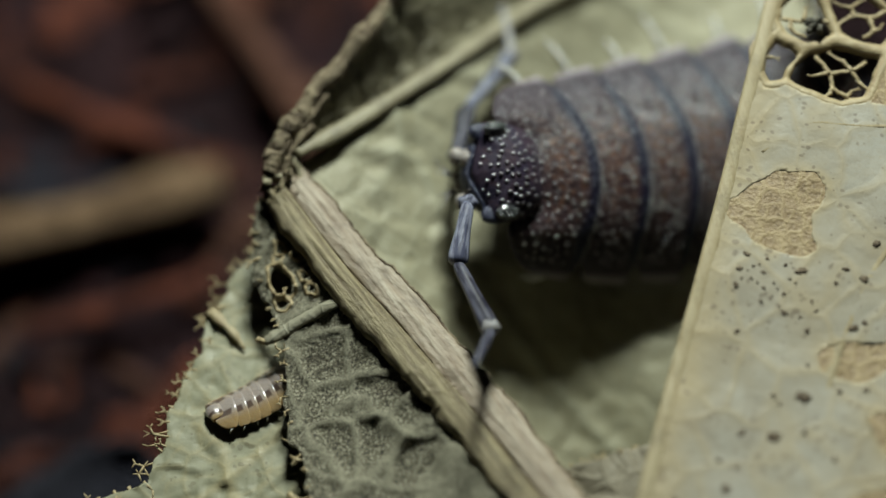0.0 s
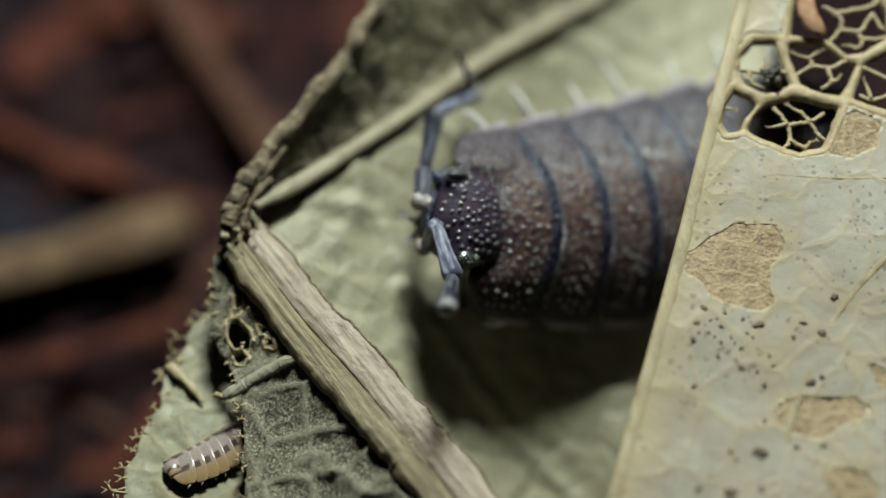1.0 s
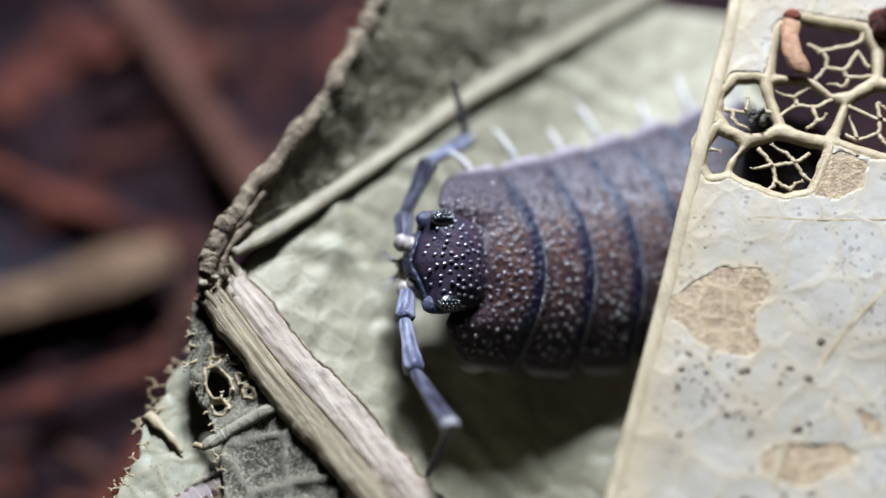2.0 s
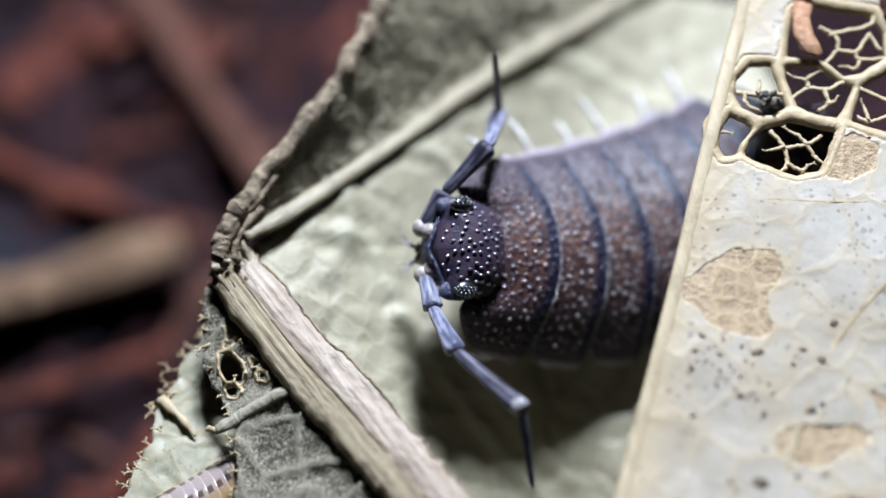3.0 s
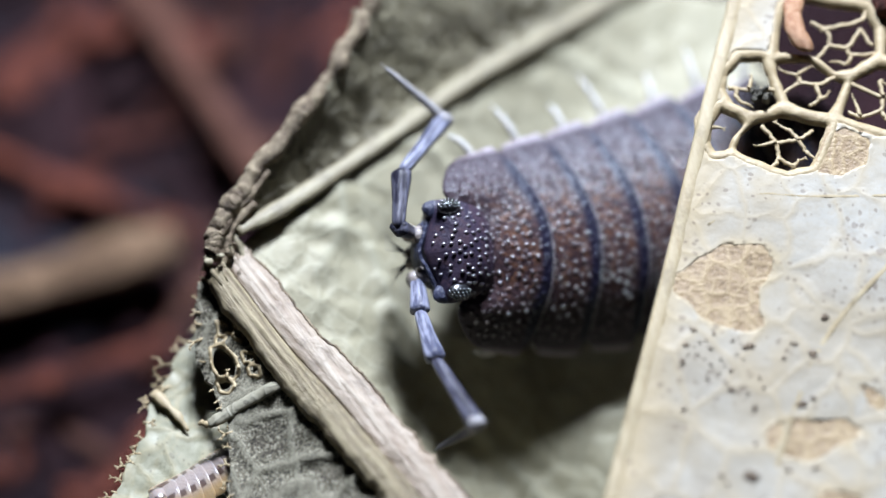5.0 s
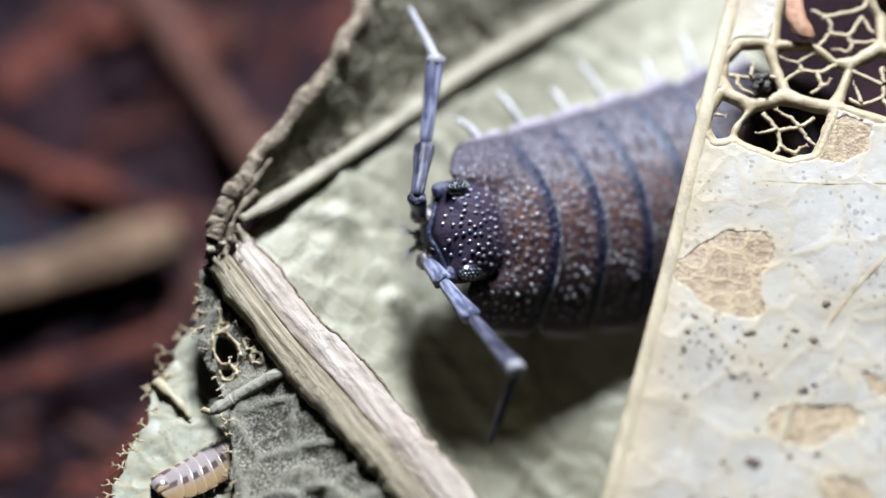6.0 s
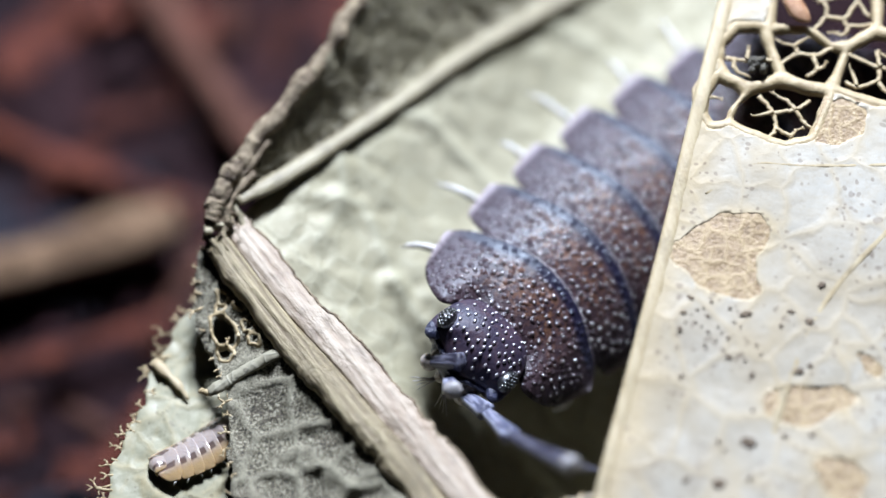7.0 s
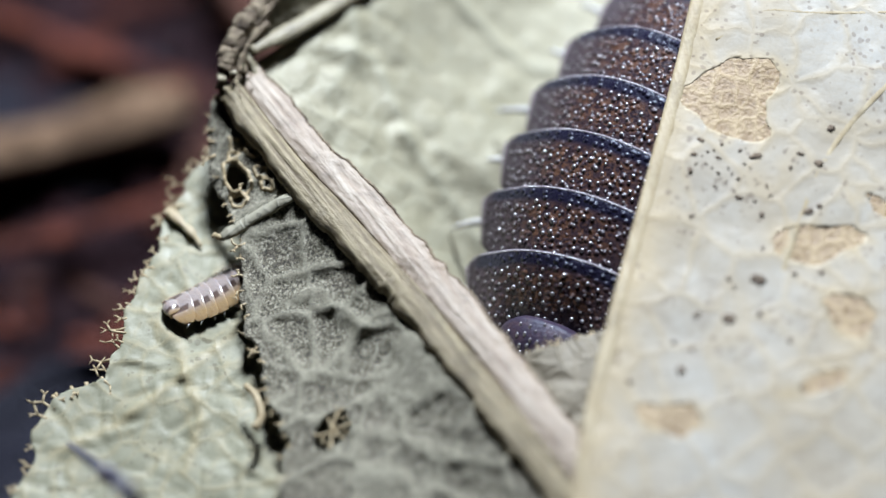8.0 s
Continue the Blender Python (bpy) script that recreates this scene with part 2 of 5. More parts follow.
def leaf_material(name, pale, deep, vein, fine=3.2, specks=0.3, stain=(0.12, 0.10, 0.06), rough=0.62, relief=0.05, stains=0.35):
    n = Nodes(name)
    broad = n.range(n.noise(0.35, 5, 0.6), 0.3, 0.7)
    color = n.mix(broad, deep, pale)
    mottled = n.range(n.noise(2.6, 6, 0.65), 0.35, 0.75)
    color = n.mix(n.math("MULTIPLY", mottled, 0.45), color, deep)
    warped = n.add("ShaderNodeVectorMath")
    warped.operation = "ADD"
    n.link(n.mm, warped.inputs[0])
    wob = n.add("ShaderNodeTexNoise")
    n.link(n.mm, wob.inputs["Vector"])
    wob.inputs["Scale"].default_value = 1.6
    n.link(n.stretch(wob.outputs["Color"], (0.35, 0.35, 0.35)), warped.inputs[1])
    net = n.cells(fine, vector=warped.outputs[0])
    ridge = n.range(net, 0.0, 0.12, 1.0, 0.0)
    color = n.mix(n.math("MULTIPLY", ridge, 0.35), color, vein)
    small = n.cells(fine * 3.1, vector=warped.outputs[0])
    rib = n.add("ShaderNodeAttribute")
    rib.attribute_name = "veins"
    color = n.mix(n.math("MULTIPLY", rib.outputs["Fac"], 0.6), color, vein)
    for pitch, low, high, far in ((2.2, 0.52, 0.74, 0.22), (6.0, 0.42, 0.62, 0.31)):
        size = n.range(n.noise(pitch * 0.28, 3), low, high, 0.0, far)
        spot = n.range(n.math("SUBTRACT", n.cells(pitch, "F1", vector=warped.outputs[0]), size), 0.0, 0.06, 1.0, 0.0)
        spot = n.math("MULTIPLY", spot, n.math("GREATER_THAN", size, 0.01))
        color = n.mix(n.math("MULTIPLY", spot, specks), color, stain)
    color = n.mix(n.math("MULTIPLY", n.range(n.noise(11, 4, 0.7), 0.5, 0.68), 0.4), color, deep)
    blot = n.math("MULTIPLY", n.range(n.noise(0.8, 7, 0.7, warp=0.6), 0.58, 0.7), stains)
    color = n.mix(blot, color, stain)
    normal = n.bump(n.noise(14.0, 5, 0.7), relief * 0.6)
    normal = n.bump(n.range(small, 0, 0.3), relief * 0.5, 0.6, normal)
    normal = n.bump(ridge, relief, 1.0, normal)
    return n.done(color, n.range(n.noise(3, 3), 0.3, 0.7, rough - 0.1, rough + 0.12), normal)


def fibre_material(name, pale, deep, along, rough=0.55, relief=0.1, turned=0):
    """Straw-like fibres that run along the given stretch of the object's axes."""
    n = Nodes(name)
    lines = n.noise(1.0, 6, 0.65, n.stretch(n.turn(n.mm, turned), along))
    color = n.mix(n.range(lines, 0.35, 0.68), deep, pale)
    color = n.mix(n.math("MULTIPLY", n.range(n.noise(1.7, 6, 0.7), 0.5, 0.72), 0.55), color, tuple(0.35 * c for c in deep))
    spot = n.math("LESS_THAN", n.cells(2.2, "F1"), n.range(n.noise(0.7, 2), 0.5, 0.8, 0.0, 0.2))
    color = n.mix(n.math("MULTIPLY", spot, 0.5), color, (0.08, 0.06, 0.04))
    normal = n.bump(lines, relief)
    normal = n.bump(n.noise(16, 4), 0.35 * relief, 0.8, normal)
    return n.done(color, rough, normal)


FLOOR_LEAF = leaf_material("pale_leaf_underside", (0.35, 0.325, 0.235), (0.27, 0.25, 0.165), (0.37, 0.36, 0.27), 1.6, 0.25, relief=0.008, stains=0.15)
PANEL_LEAF = leaf_material("dull_leaf_side", (0.22, 0.20, 0.13), (0.085, 0.072, 0.044), (0.27, 0.245, 0.17), 2.2, 0.5, relief=0.03, stains=0.6)
GREEN_LEAF = leaf_material("pale_green_leaf", (0.285, 0.278, 0.195), (0.195, 0.19, 0.125), (0.33, 0.275, 0.15), 1.3, 0.5, relief=0.008, stains=0.12)
WHITE_LEAF = leaf_material("bleached_leaf", (0.38, 0.373, 0.34), (0.30, 0.255, 0.18), (0.39, 0.305, 0.17), 1.0, 0.48, (0.095, 0.06, 0.036), relief=0.008, stains=0.25)


def weathered_material():
    """Grey leaf top, peppered with black and white grains."""
    n = Nodes("weathered_leaf_top")
    color = n.mix(n.range(n.noise(0.9, 4), 0.35, 0.65), (0.10, 0.086, 0.055), (0.155, 0.138, 0.092))
    color = n.mix(n.math("MULTIPLY", n.range(n.noise(1.5, 5, 0.6), 0.52, 0.66), 0.65), color, (0.085, 0.064, 0.042))
    rib = n.add("ShaderNodeAttribute")
    rib.attribute_name = "veins"
    color = n.mix(n.math("MULTIPLY", rib.outputs["Fac"], 0.8), color, (0.30, 0.28, 0.205))
    calm = n.range(rib.outputs["Fac"], 0.2, 0.9, 1.0, 0.35)
    grain = n.noise(17.0, 4, 0.8)
    color = n.mix(n.math("MULTIPLY", n.range(grain, 0.52, 0.60), calm), color, (0.42, 0.395, 0.30))
    color = n.mix(n.math("MULTIPLY", n.range(grain, 0.47, 0.40), calm), color, (0.020, 0.018, 0.014))
    normal = n.bump(grain, 0.05)
    return n.done(color, 0.6, n.bump(n.noise(4.0, 4), 0.04, 0.8, normal))


FLAP_LEAF = leaf_material("dull_tan_leaf", (0.27, 0.235, 0.175), (0.17, 0.145, 0.10), (0.30, 0.26, 0.19), 2.2, 0.5, relief=0.02, stains=0.3)
DARK_LEAF = weathered_material()
DARK_VEIN = leaf_material("grey_leaf_vein", (0.34, 0.32, 0.24), (0.26, 0.24, 0.175), (0.24, 0.235, 0.192), 3.0, 0.5, (0.05, 0.04, 0.03), relief=0.008)
STRAW = fibre_material("straw_fibre", (0.30, 0.27, 0.18), (0.19, 0.16, 0.10), (1.2, 7.0, 7.0), relief=0.03, turned=-45)
STEM = fibre_material("dry_stem_fibre", (0.34, 0.285, 0.17), (0.13, 0.095, 0.05), (0.5, 11.0, 11.0), relief=0.06, turned=54, rough=0.55)
STEM_WALL = fibre_material("pale_stem_pith", (0.42, 0.36, 0.285), (0.235, 0.17, 0.115), (0.6, 7.0, 7.0), relief=0.05, turned=54, rough=0.52)
RIM = fibre_material("leaf_rim_bark", (0.36, 0.29, 0.19), (0.085, 0.056, 0.034), (4.5, 4.5, 4.5), 0.7, relief=0.12)
EDGE = fibre_material("tan_leaf_edge", (0.41, 0.345, 0.22), (0.33, 0.26, 0.15), (0.4, 5.0, 5.0), relief=0.02, turned=78)
VEIN = fibre_material("tan_vein", (0.43, 0.35, 0.215), (0.33, 0.25, 0.135), (4.0, 4.0, 4.0), relief=0.025)


def window_material():
    n = Nodes("brown_leaf_membrane")
    rib = n.add("ShaderNodeAttribute")
    rib.attribute_name = "veins"
    color = n.mix(n.range(n.noise(2.2, 5), 0.3, 0.7), (0.245, 0.168, 0.09), (0.33, 0.238, 0.138))
    color = n.mix(n.math("MULTIPLY", n.range(n.noise(9, 4, 0.7), 0.5, 0.62), 0.5), color, (0.11, 0.07, 0.038))
    color = n.mix(rib.outputs["Fac"], color, (0.375, 0.28, 0.155))
    return n.done(color, 0.55, n.bump(n.noise(14, 4), 0.03))


MEMBRANE = window_material()


def litter_material(name, pale, deep, scale=0.5):
    n = Nodes(name)
    info = n.add("ShaderNodeObjectInfo")
    color = n.mix(n.range(n.noise(scale, 6, 0.65), 0.35, 0.68), deep, pale)
    color = n.mix(n.math("MULTIPLY", info.outputs["Random"], 0.7), color, deep)
    return n.done(color, 0.6, n.bump(n.noise(3.0, 6, 0.7), 0.25), Specular_IOR_Level=0.12)


SOIL = litter_material("dark_litter_soil", (0.07, 0.029, 0.033), (0.010, 0.0055, 0.008), 0.45)
BARK = litter_material("red_brown_bark", (0.30, 0.092, 0.058), (0.022, 0.01, 0.011), 0.9)
TWIG = litter_material("brown_twig", (0.19, 0.09, 0.065), (0.09, 0.042, 0.032), 0.8)
PALE_TWIG = litter_material("tan_twig", (0.31, 0.20, 0.125), (0.13, 0.08, 0.05), 0.6)
SLATE = litter_material("grey_blue_leaf", (0.05, 0.05, 0.065), (0.02, 0.02, 0.03), 0.6)


def shell_material():
    n = Nodes("woodlouse_shell")
    u, v, _ = n.split(n.uv)
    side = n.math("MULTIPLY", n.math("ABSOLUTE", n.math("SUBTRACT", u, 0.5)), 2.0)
    color = n.mix(n.range(n.noise(1.6, 5), 0.35, 0.7), (0.036, 0.022, 0.028), (0.066, 0.040, 0.044))
    color = n.mix(n.range(side, 0.35, 0.85, 0.0, 0.7), color, (0.048, 0.031, 0.043))
    streak = n.noise(1.0, 4, 0.6, n.stretch(n.uv, (26.0, 9.0, 1.0)), 1.6)
    middle = n.math("MULTIPLY", n.range(side, 0.25, 0.75, 1.0, 0.0), n.math("MULTIPLY", n.range(v, 0.18, 0.26), n.range(v, 0.62, 0.82, 1.0, 0.0)))
    color = n.mix(n.math("MULTIPLY", n.range(streak, 0.47, 0.58), n.math("MULTIPLY", middle, 0.65)), color, (0.150, 0.070, 0.034))
    color = n.mix(n.math("MULTIPLY", n.range(streak, 0.44, 0.36), n.math("MULTIPLY", middle, 0.8)), color, (0.018, 0.010, 0.014))
    color = n.mix(n.math("MULTIPLY", n.range(n.noise(8, 4, 0.6), 0.55, 0.66), 0.5), color, (0.016, 0.010, 0.014))
    band = n.math("MULTIPLY", n.range(v, 0.15, 0.20, 1.0, 0.0), n.range(side, 0.80, 0.95, 1.0, 0.0))
    color = n.mix(n.math("MULTIPLY", band, 0.92), color, (0.010, 0.010, 0.027))
    rear = n.range(v, 0.010, 0.022, 1.0, 0.0)
    color = n.mix(n.math("MULTIPLY", rear, 0.7), color, (0.20, 0.17, 0.19))
    margin = n.range(side, 0.93, 1.0)
    color = n.mix(n.math("MULTIPLY", margin, 0.85), color, (0.44, 0.38, 0.42))
    fine = n.bump(n.range(n.cells(7.0, "F1"), 0.08, 0.5, 1.0, 0.0), 0.036)
    fine = n.bump(n.noise(20, 4, 0.6), 0.016, 1.0, fine)
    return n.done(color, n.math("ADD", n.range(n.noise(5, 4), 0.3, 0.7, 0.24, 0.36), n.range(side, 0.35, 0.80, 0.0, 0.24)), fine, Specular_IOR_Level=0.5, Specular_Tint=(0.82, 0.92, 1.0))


def head_material():
    n = Nodes("woodlouse_head_shell")
    color = n.mix(n.range(n.noise(2.0, 5), 0.35, 0.7), (0.024, 0.019, 0.038), (0.052, 0.034, 0.050))
    color = n.mix(n.math("MULTIPLY", n.range(n.noise(7.0, 4), 0.52, 0.66), 0.4), color, (0.075, 0.040, 0.042))
    return n.done(color, 0.45, n.bump(n.noise(18, 4, 0.6), 0.015), Specular_IOR_Level=0.3, Specular_Tint=(0.8, 0.9, 1.0))


def plain(name, a, b, scale, rough):
    n = Nodes(name)
    f = n.noise(scale, 5)
    return n.done(n.mix(n.range(f, 0.35, 0.65), a, b), rough, n.bump(n.noise(scale * 4, 4), 0.05))


def limb_material(name, a, b, rough=0.35, along=4.0):
    n = Nodes(name)
    lines = n.noise(1.0, 4, 0.6, n.stretch(n.mm, (1.2, 9.0, 9.0)))
    color = n.mix(n.range(lines, 0.42, 0.58), a, b)
    return n.done(color, rough, n.bump(lines, 0.02), Specular_IOR_Level=0.25, Subsurface_Weight=0.15, Subsurface_Radius=(0.0002, 0.00015, 0.0001))


def granule_material(name, a, b, coat=0.33, index=2.8):
    """Dark, wet-looking bumps of the shell that take a small hard highlight each."""
    n = Nodes(name)
    return n.done(n.mix(n.range(n.noise(4, 3), 0.35, 0.65), a, b), 0.32, None, Specular_IOR_Level=1.0, Specular_Tint=(0.9, 0.95, 1.0), Coat_Weight=1.0, Coat_Roughness=coat, Coat_IOR=index)


PEARL = granule_material("shell_granule", (0.042, 0.028, 0.036), (0.078, 0.054, 0.064))
HEAD_PEARL = granule_material("head_granule", (0.045, 0.038, 0.060), (0.090, 0.070, 0.090))
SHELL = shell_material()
HEAD = head_material()
FACE = plain("woodlouse_face", (0.018, 0.021, 0.045), (0.04, 0.045, 0.085), 3, 0.38)
JOINT = limb_material("pale_feeler_base", (0.24, 0.21, 0.20), (0.40, 0.36, 0.34), 0.25)
DARK_LIMB = limb_material("dark_feeler", (0.018, 0.017, 0.030), (0.10, 0.10, 0.135), 0.45)
GREY_LIMB = limb_material("grey_feeler", (0.07, 0.075, 0.12), (0.25, 0.26, 0.34), 0.4)
PALE_LIMB = limb_material("pale_limb", (0.24, 0.23, 0.24), (0.34, 0.33, 0.335), 0.4)
LEG = limb_material("white_leg", (0.42, 0.41, 0.39), (0.56, 0.54, 0.52), 0.4)
MOUTH = limb_material("pale_mouthparts", (0.16, 0.14, 0.13), (0.36, 0.32, 0.30), 0.22)
EYE = granule_material("black_eye", (0.006, 0.006, 0.008), (0.012, 0.012, 0.014), 0.15, 1.7)


def young_material():
    n = Nodes("young_woodlouse_shell")
    u, v, _ = n.split(n.uv)
    side = n.math("MULTIPLY", n.math("ABSOLUTE", n.math("SUBTRACT", u, 0.5)), 2.0)
    color = n.mix(n.range(side, 0.35, 0.75), (0.32, 0.27, 0.25), (0.36, 0.25, 0.13))
    patch = n.math("MULTIPLY", n.range(n.math("ABSOLUTE", n.math("SUBTRACT", side, 0.42)), 0.09, 0.15, 1.0, 0.0), n.range(v, 0.22, 0.3))
    color = n.mix(n.math("MULTIPLY", patch, 0.85), color, (0.07, 0.042, 0.036))
    return n.done(color, 0.18, n.bump(n.noise(18, 3), 0.01), Subsurface_Weight=0.4, Subsurface_Radius=(0.00008, 0.00006, 0.00004), Coat_Weight=1.0, Coat_Roughness=0.08)


YOUNG = young_material()
FLECK = plain("dark_bite", (0.09, 0.064, 0.045), (0.20, 0.150, 0.10), 9, 0.7)

# ---------------------------------------------------------------- ground
def ground_height(x, y):
    hollow = -4.4 + 1.3 * fbm(x, y, 0.16, 3, 4) + 0.5 * fbm(x, y, 0.9, 8, 3)
    mound = 3.2 * ease(x, -3.5, 1.5) * ease(y, 12, 4)
    far = np.hypot(x, y)
    return (hollow + mound * ease(far, 60, 25)) * ease(far, 1500, 100) + 14 * fbm(x, y, 0.012, 5, 2) * ease(far, 40, 160)


def build_ground():
    radii = np.r_[np.arange(0.01, 26, 0.3), 26 * 1.16 ** np.arange(0, 20)]
    turns = np.linspace(0, 2 * math.pi, 181)
    r, a = np.meshgrid(radii, turns, indexing="ij")
    x, y = r * np.cos(a), r * np.sin(a) + 2
    top = np.stack([x, y, ground_height(x, y)], 2)
    part_ob = part("ground", top.reshape(-1, 3), grid_faces(len(radii), len(turns)), SOIL)
    tagged(part_ob, "dark brown forest soil covered with crumbled litter", "ground", kind="structure")


build_ground()


def stick(name, label, line, radius, flat, material, seed, category="twig"):
    line = smooth_line(line, 16)
    ob = thing(name, label, category, tuple(line[0].round(2)))
    radii = radius * (1 + 0.12 * np.sin(np.linspace(0, 9, 16) + seed))
    v, f = tube(line, radii, 10, flat, 0.08, seed)
    part("bark", v, f, material, ob)
    for k in (4, 10):
        knob = ball(line[k] + [0, 0, radius * flat * 0.55], radius * 0.5, 5, 7)
        part("knot", *knob, material, ob)
    return ob


stick("fallen_twig", "straight red-brown twig lying on dark litter", [(-9.25, 15.29, -3.20), (-6.89, 11.34, -3.20), (-4.70, 7.84, -3.20), (-3.35, 5.85, -3.40)], 0.45, 0.55, TWIG, 1)
stick("pale_twig", "tan dry twig lying on dark litter", [(-13.39, 4.16, -3.10), (-10.68, 4.83, -3.10), (-8.68, 5.59, -3.10), (-7.09, 6.17, -3.20)], 0.72, 0.6, PALE_TWIG, 2)
stick("fallen_twig", "thin red-brown twig among dark litter", [(-13.12, 9.55, -3.60), (-10.14, 7.96, -3.40), (-6.88, 6.84, -3.60)], 0.28, 0.7, BARK, 3)
stick("fallen_twig", "thin dull brown twig among dark litter", [(-11.88, 1.75, -3.50), (-9.63, 2.39, -3.50), (-7.12, 3.48, -3.70)], 0.3, 0.6, BARK, 4)

CHIP_RNG = np.random.default_rng(12)


def chip(k):
    """A curled flake of bark."""
    rng = CHIP_RNG
    nu, nv = 7, 5
    length, width = rng.uniform(0.8, 3.8), rng.uniform(0.35, 1.3)
    s, t = np.meshgrid(np.linspace(-1, 1, nu), np.linspace(-1, 1, nv), indexing="ij")
    taper = 1 - rng.uniform(0.2, 0.6) * np.abs(s) ** 2
    x = s * length / 2 + 0.12 * rng.standard_normal(s.shape)
    y = t * width / 2 * taper + 0.08 * rng.standard_normal(s.shape)
    z = rng.uniform(-0.5, 0.5) * t ** 2 * width + 0.05 * rng.standard_normal(s.shape) + rng.uniform(-0.2, 0.2) * s ** 2
    v, f = slab(np.stack([x, y, z], 2), rng.uniform(0.12, 0.3))
    ob = part("bark_flake", v, f, (BARK, BARK, SOIL, TWIG, SOIL, BARK, BARK, SLATE)[k % 8])
    return tagged(ob, "curled red-brown bark flake lying in dark litter", "bark flake", "bark flakes in the litter")


for k in range(230):
    ob = chip(k)
    x, y = CHIP_RNG.uniform(-20, -2), CHIP_RNG.uniform(-8, 19)
    z = float(ground_height(np.array(x), np.array(y)))
    ob.matrix_basis = pose(x * MM, y * MM, (z + 0.15) * MM, CHIP_RNG.uniform(-30, 30), CHIP_RNG.uniform(-25, 25), CHIP_RNG.uniform(0, 360))

# a dull grey-blue leaf, far below the edge of the pale one
def build_slate_leaf():
    ob = thing("dead_leaf", "dull grey-blue curled dead leaf lying on dark litter", "leaf", (-10.93, -4.85, -2.60))
    s, t = np.meshgrid(np.linspace(-1, 1, 30), np.linspace(-1, 1, 16), indexing="ij")
    a, b = np.array((-12.12, -6.80, -2.00)), np.array((-8.07, -2.24, -2.40))
    mid, half = (a + b) / 2, (b - a) / 2
    across = np.array([-half[1], half[0], 0.0]) * 0.5
    w = np.sqrt(np.clip(1 - s ** 2, 0.02, 1))
    top = mid + s[..., None] * half + (t * w)[..., None] * across
    top[..., 2] += 0.8 * t ** 2 - 0.4 + 0.2 * fbm(top[..., 0], top[..., 1], 1.0, 4)
    v, f = slab(top, -0.15)
    part("blade", v, f, SLATE, ob)
    part("midrib", *tube([mid + q * half + [0, 0, -0.25] for q in (-1, -0.5, 0, 0.5, 1)], 0.12, 6), SLATE, ob)


build_slate_leaf()

# ---------------------------------------------------------------- the folded leaf
CORNER = (-4.28, -0.07)
SHADE_DIP = (3.70, -0.49)
VEIN_LINE = np.array([(-4.19, 0.04, 7.60), (-3.15, 0.88, 7.40), (-1.13, 2.91, 6.80), (0.70, 4.87, 6.20), (3.85, 7.50, 5.50), (6.08, 9.22, 5.20), (8.68, 11.10, 5.00)])
RIM_LINE = np.array([(-4.68, -0.39, 7.70), (-4.56, 0.25, 7.85), (-4.06, 0.89, 8.00), (-3.29, 2.06, 8.20), (-2.51, 3.20, 8.35), (-1.92, 4.34, 8.50), (-1.54, 5.15, 8.60), (-1.02, 6.43, 8.70), (-0.05, 8.54, 8.80)])
STEM_LINE = np.array([(-4.33, -0.66, 7.30), (-3.12, -2.30, 7.20), (-2.07, -3.50, 7.10), (-1.13, -4.66, 7.10), (-0.53, -5.41, 7.10), (0.65, -7.01, 7.10), (1.69, -8.54, 7.10), (2.70, -10.09, 7.00), (3.65, -11.57, 6.90)])
VEIN_SMOOTH, RIM_SMOOTH, STEM_SMOOTH = (smooth_line(q, 90) for q in (VEIN_LINE, RIM_LINE, STEM_LINE))


def vein_ridge(x, y, size, width, k):
    """1 on the walls of the leaf's net of veins, 0 between them."""
    wall, _ = cells(x + 0.3 * fbm(x, y, 0.9, k), y + 0.3 * fbm(x, y, 0.9, k + 3), 1 / size, k)
    return np.exp(-(wall / width) ** 2)


def leaf_relief(x, y, size, depth, k):
    wall, tag = cells(x + 0.25 * fbm(x, y, 0.8, k), y + 0.25 * fbm(x, y, 0.8, k + 3), 1 / size, k)
    return depth * (ease(wall, 0, 0.5 * size) - 1) + 0.3 * depth * tag


SIDE_VEINS = [
    [(3.71, 1.28, 4.80), (1.43, 1.81, 5.00), (-0.30, 2.96, 5.60), (-1.57, 2.86, 6.40)],
    [(-2.62, -0.45, 6.40), (-2.06, 0.63, 6.40), (-2.20, 1.76, 6.60)],
    [(-0.99, -0.82, 5.60), (-1.71, 0.67, 6.10), (-2.64, 0.52, 6.60)],
    [(5.09, 5.15, 4.80), (2.92, 5.95, 5.00), (1.87, 6.07, 5.60)],
    [(2.71, -4.55, 4.80), (0.89, -2.88, 5.00), (-1.11, -0.82, 5.60)],
]


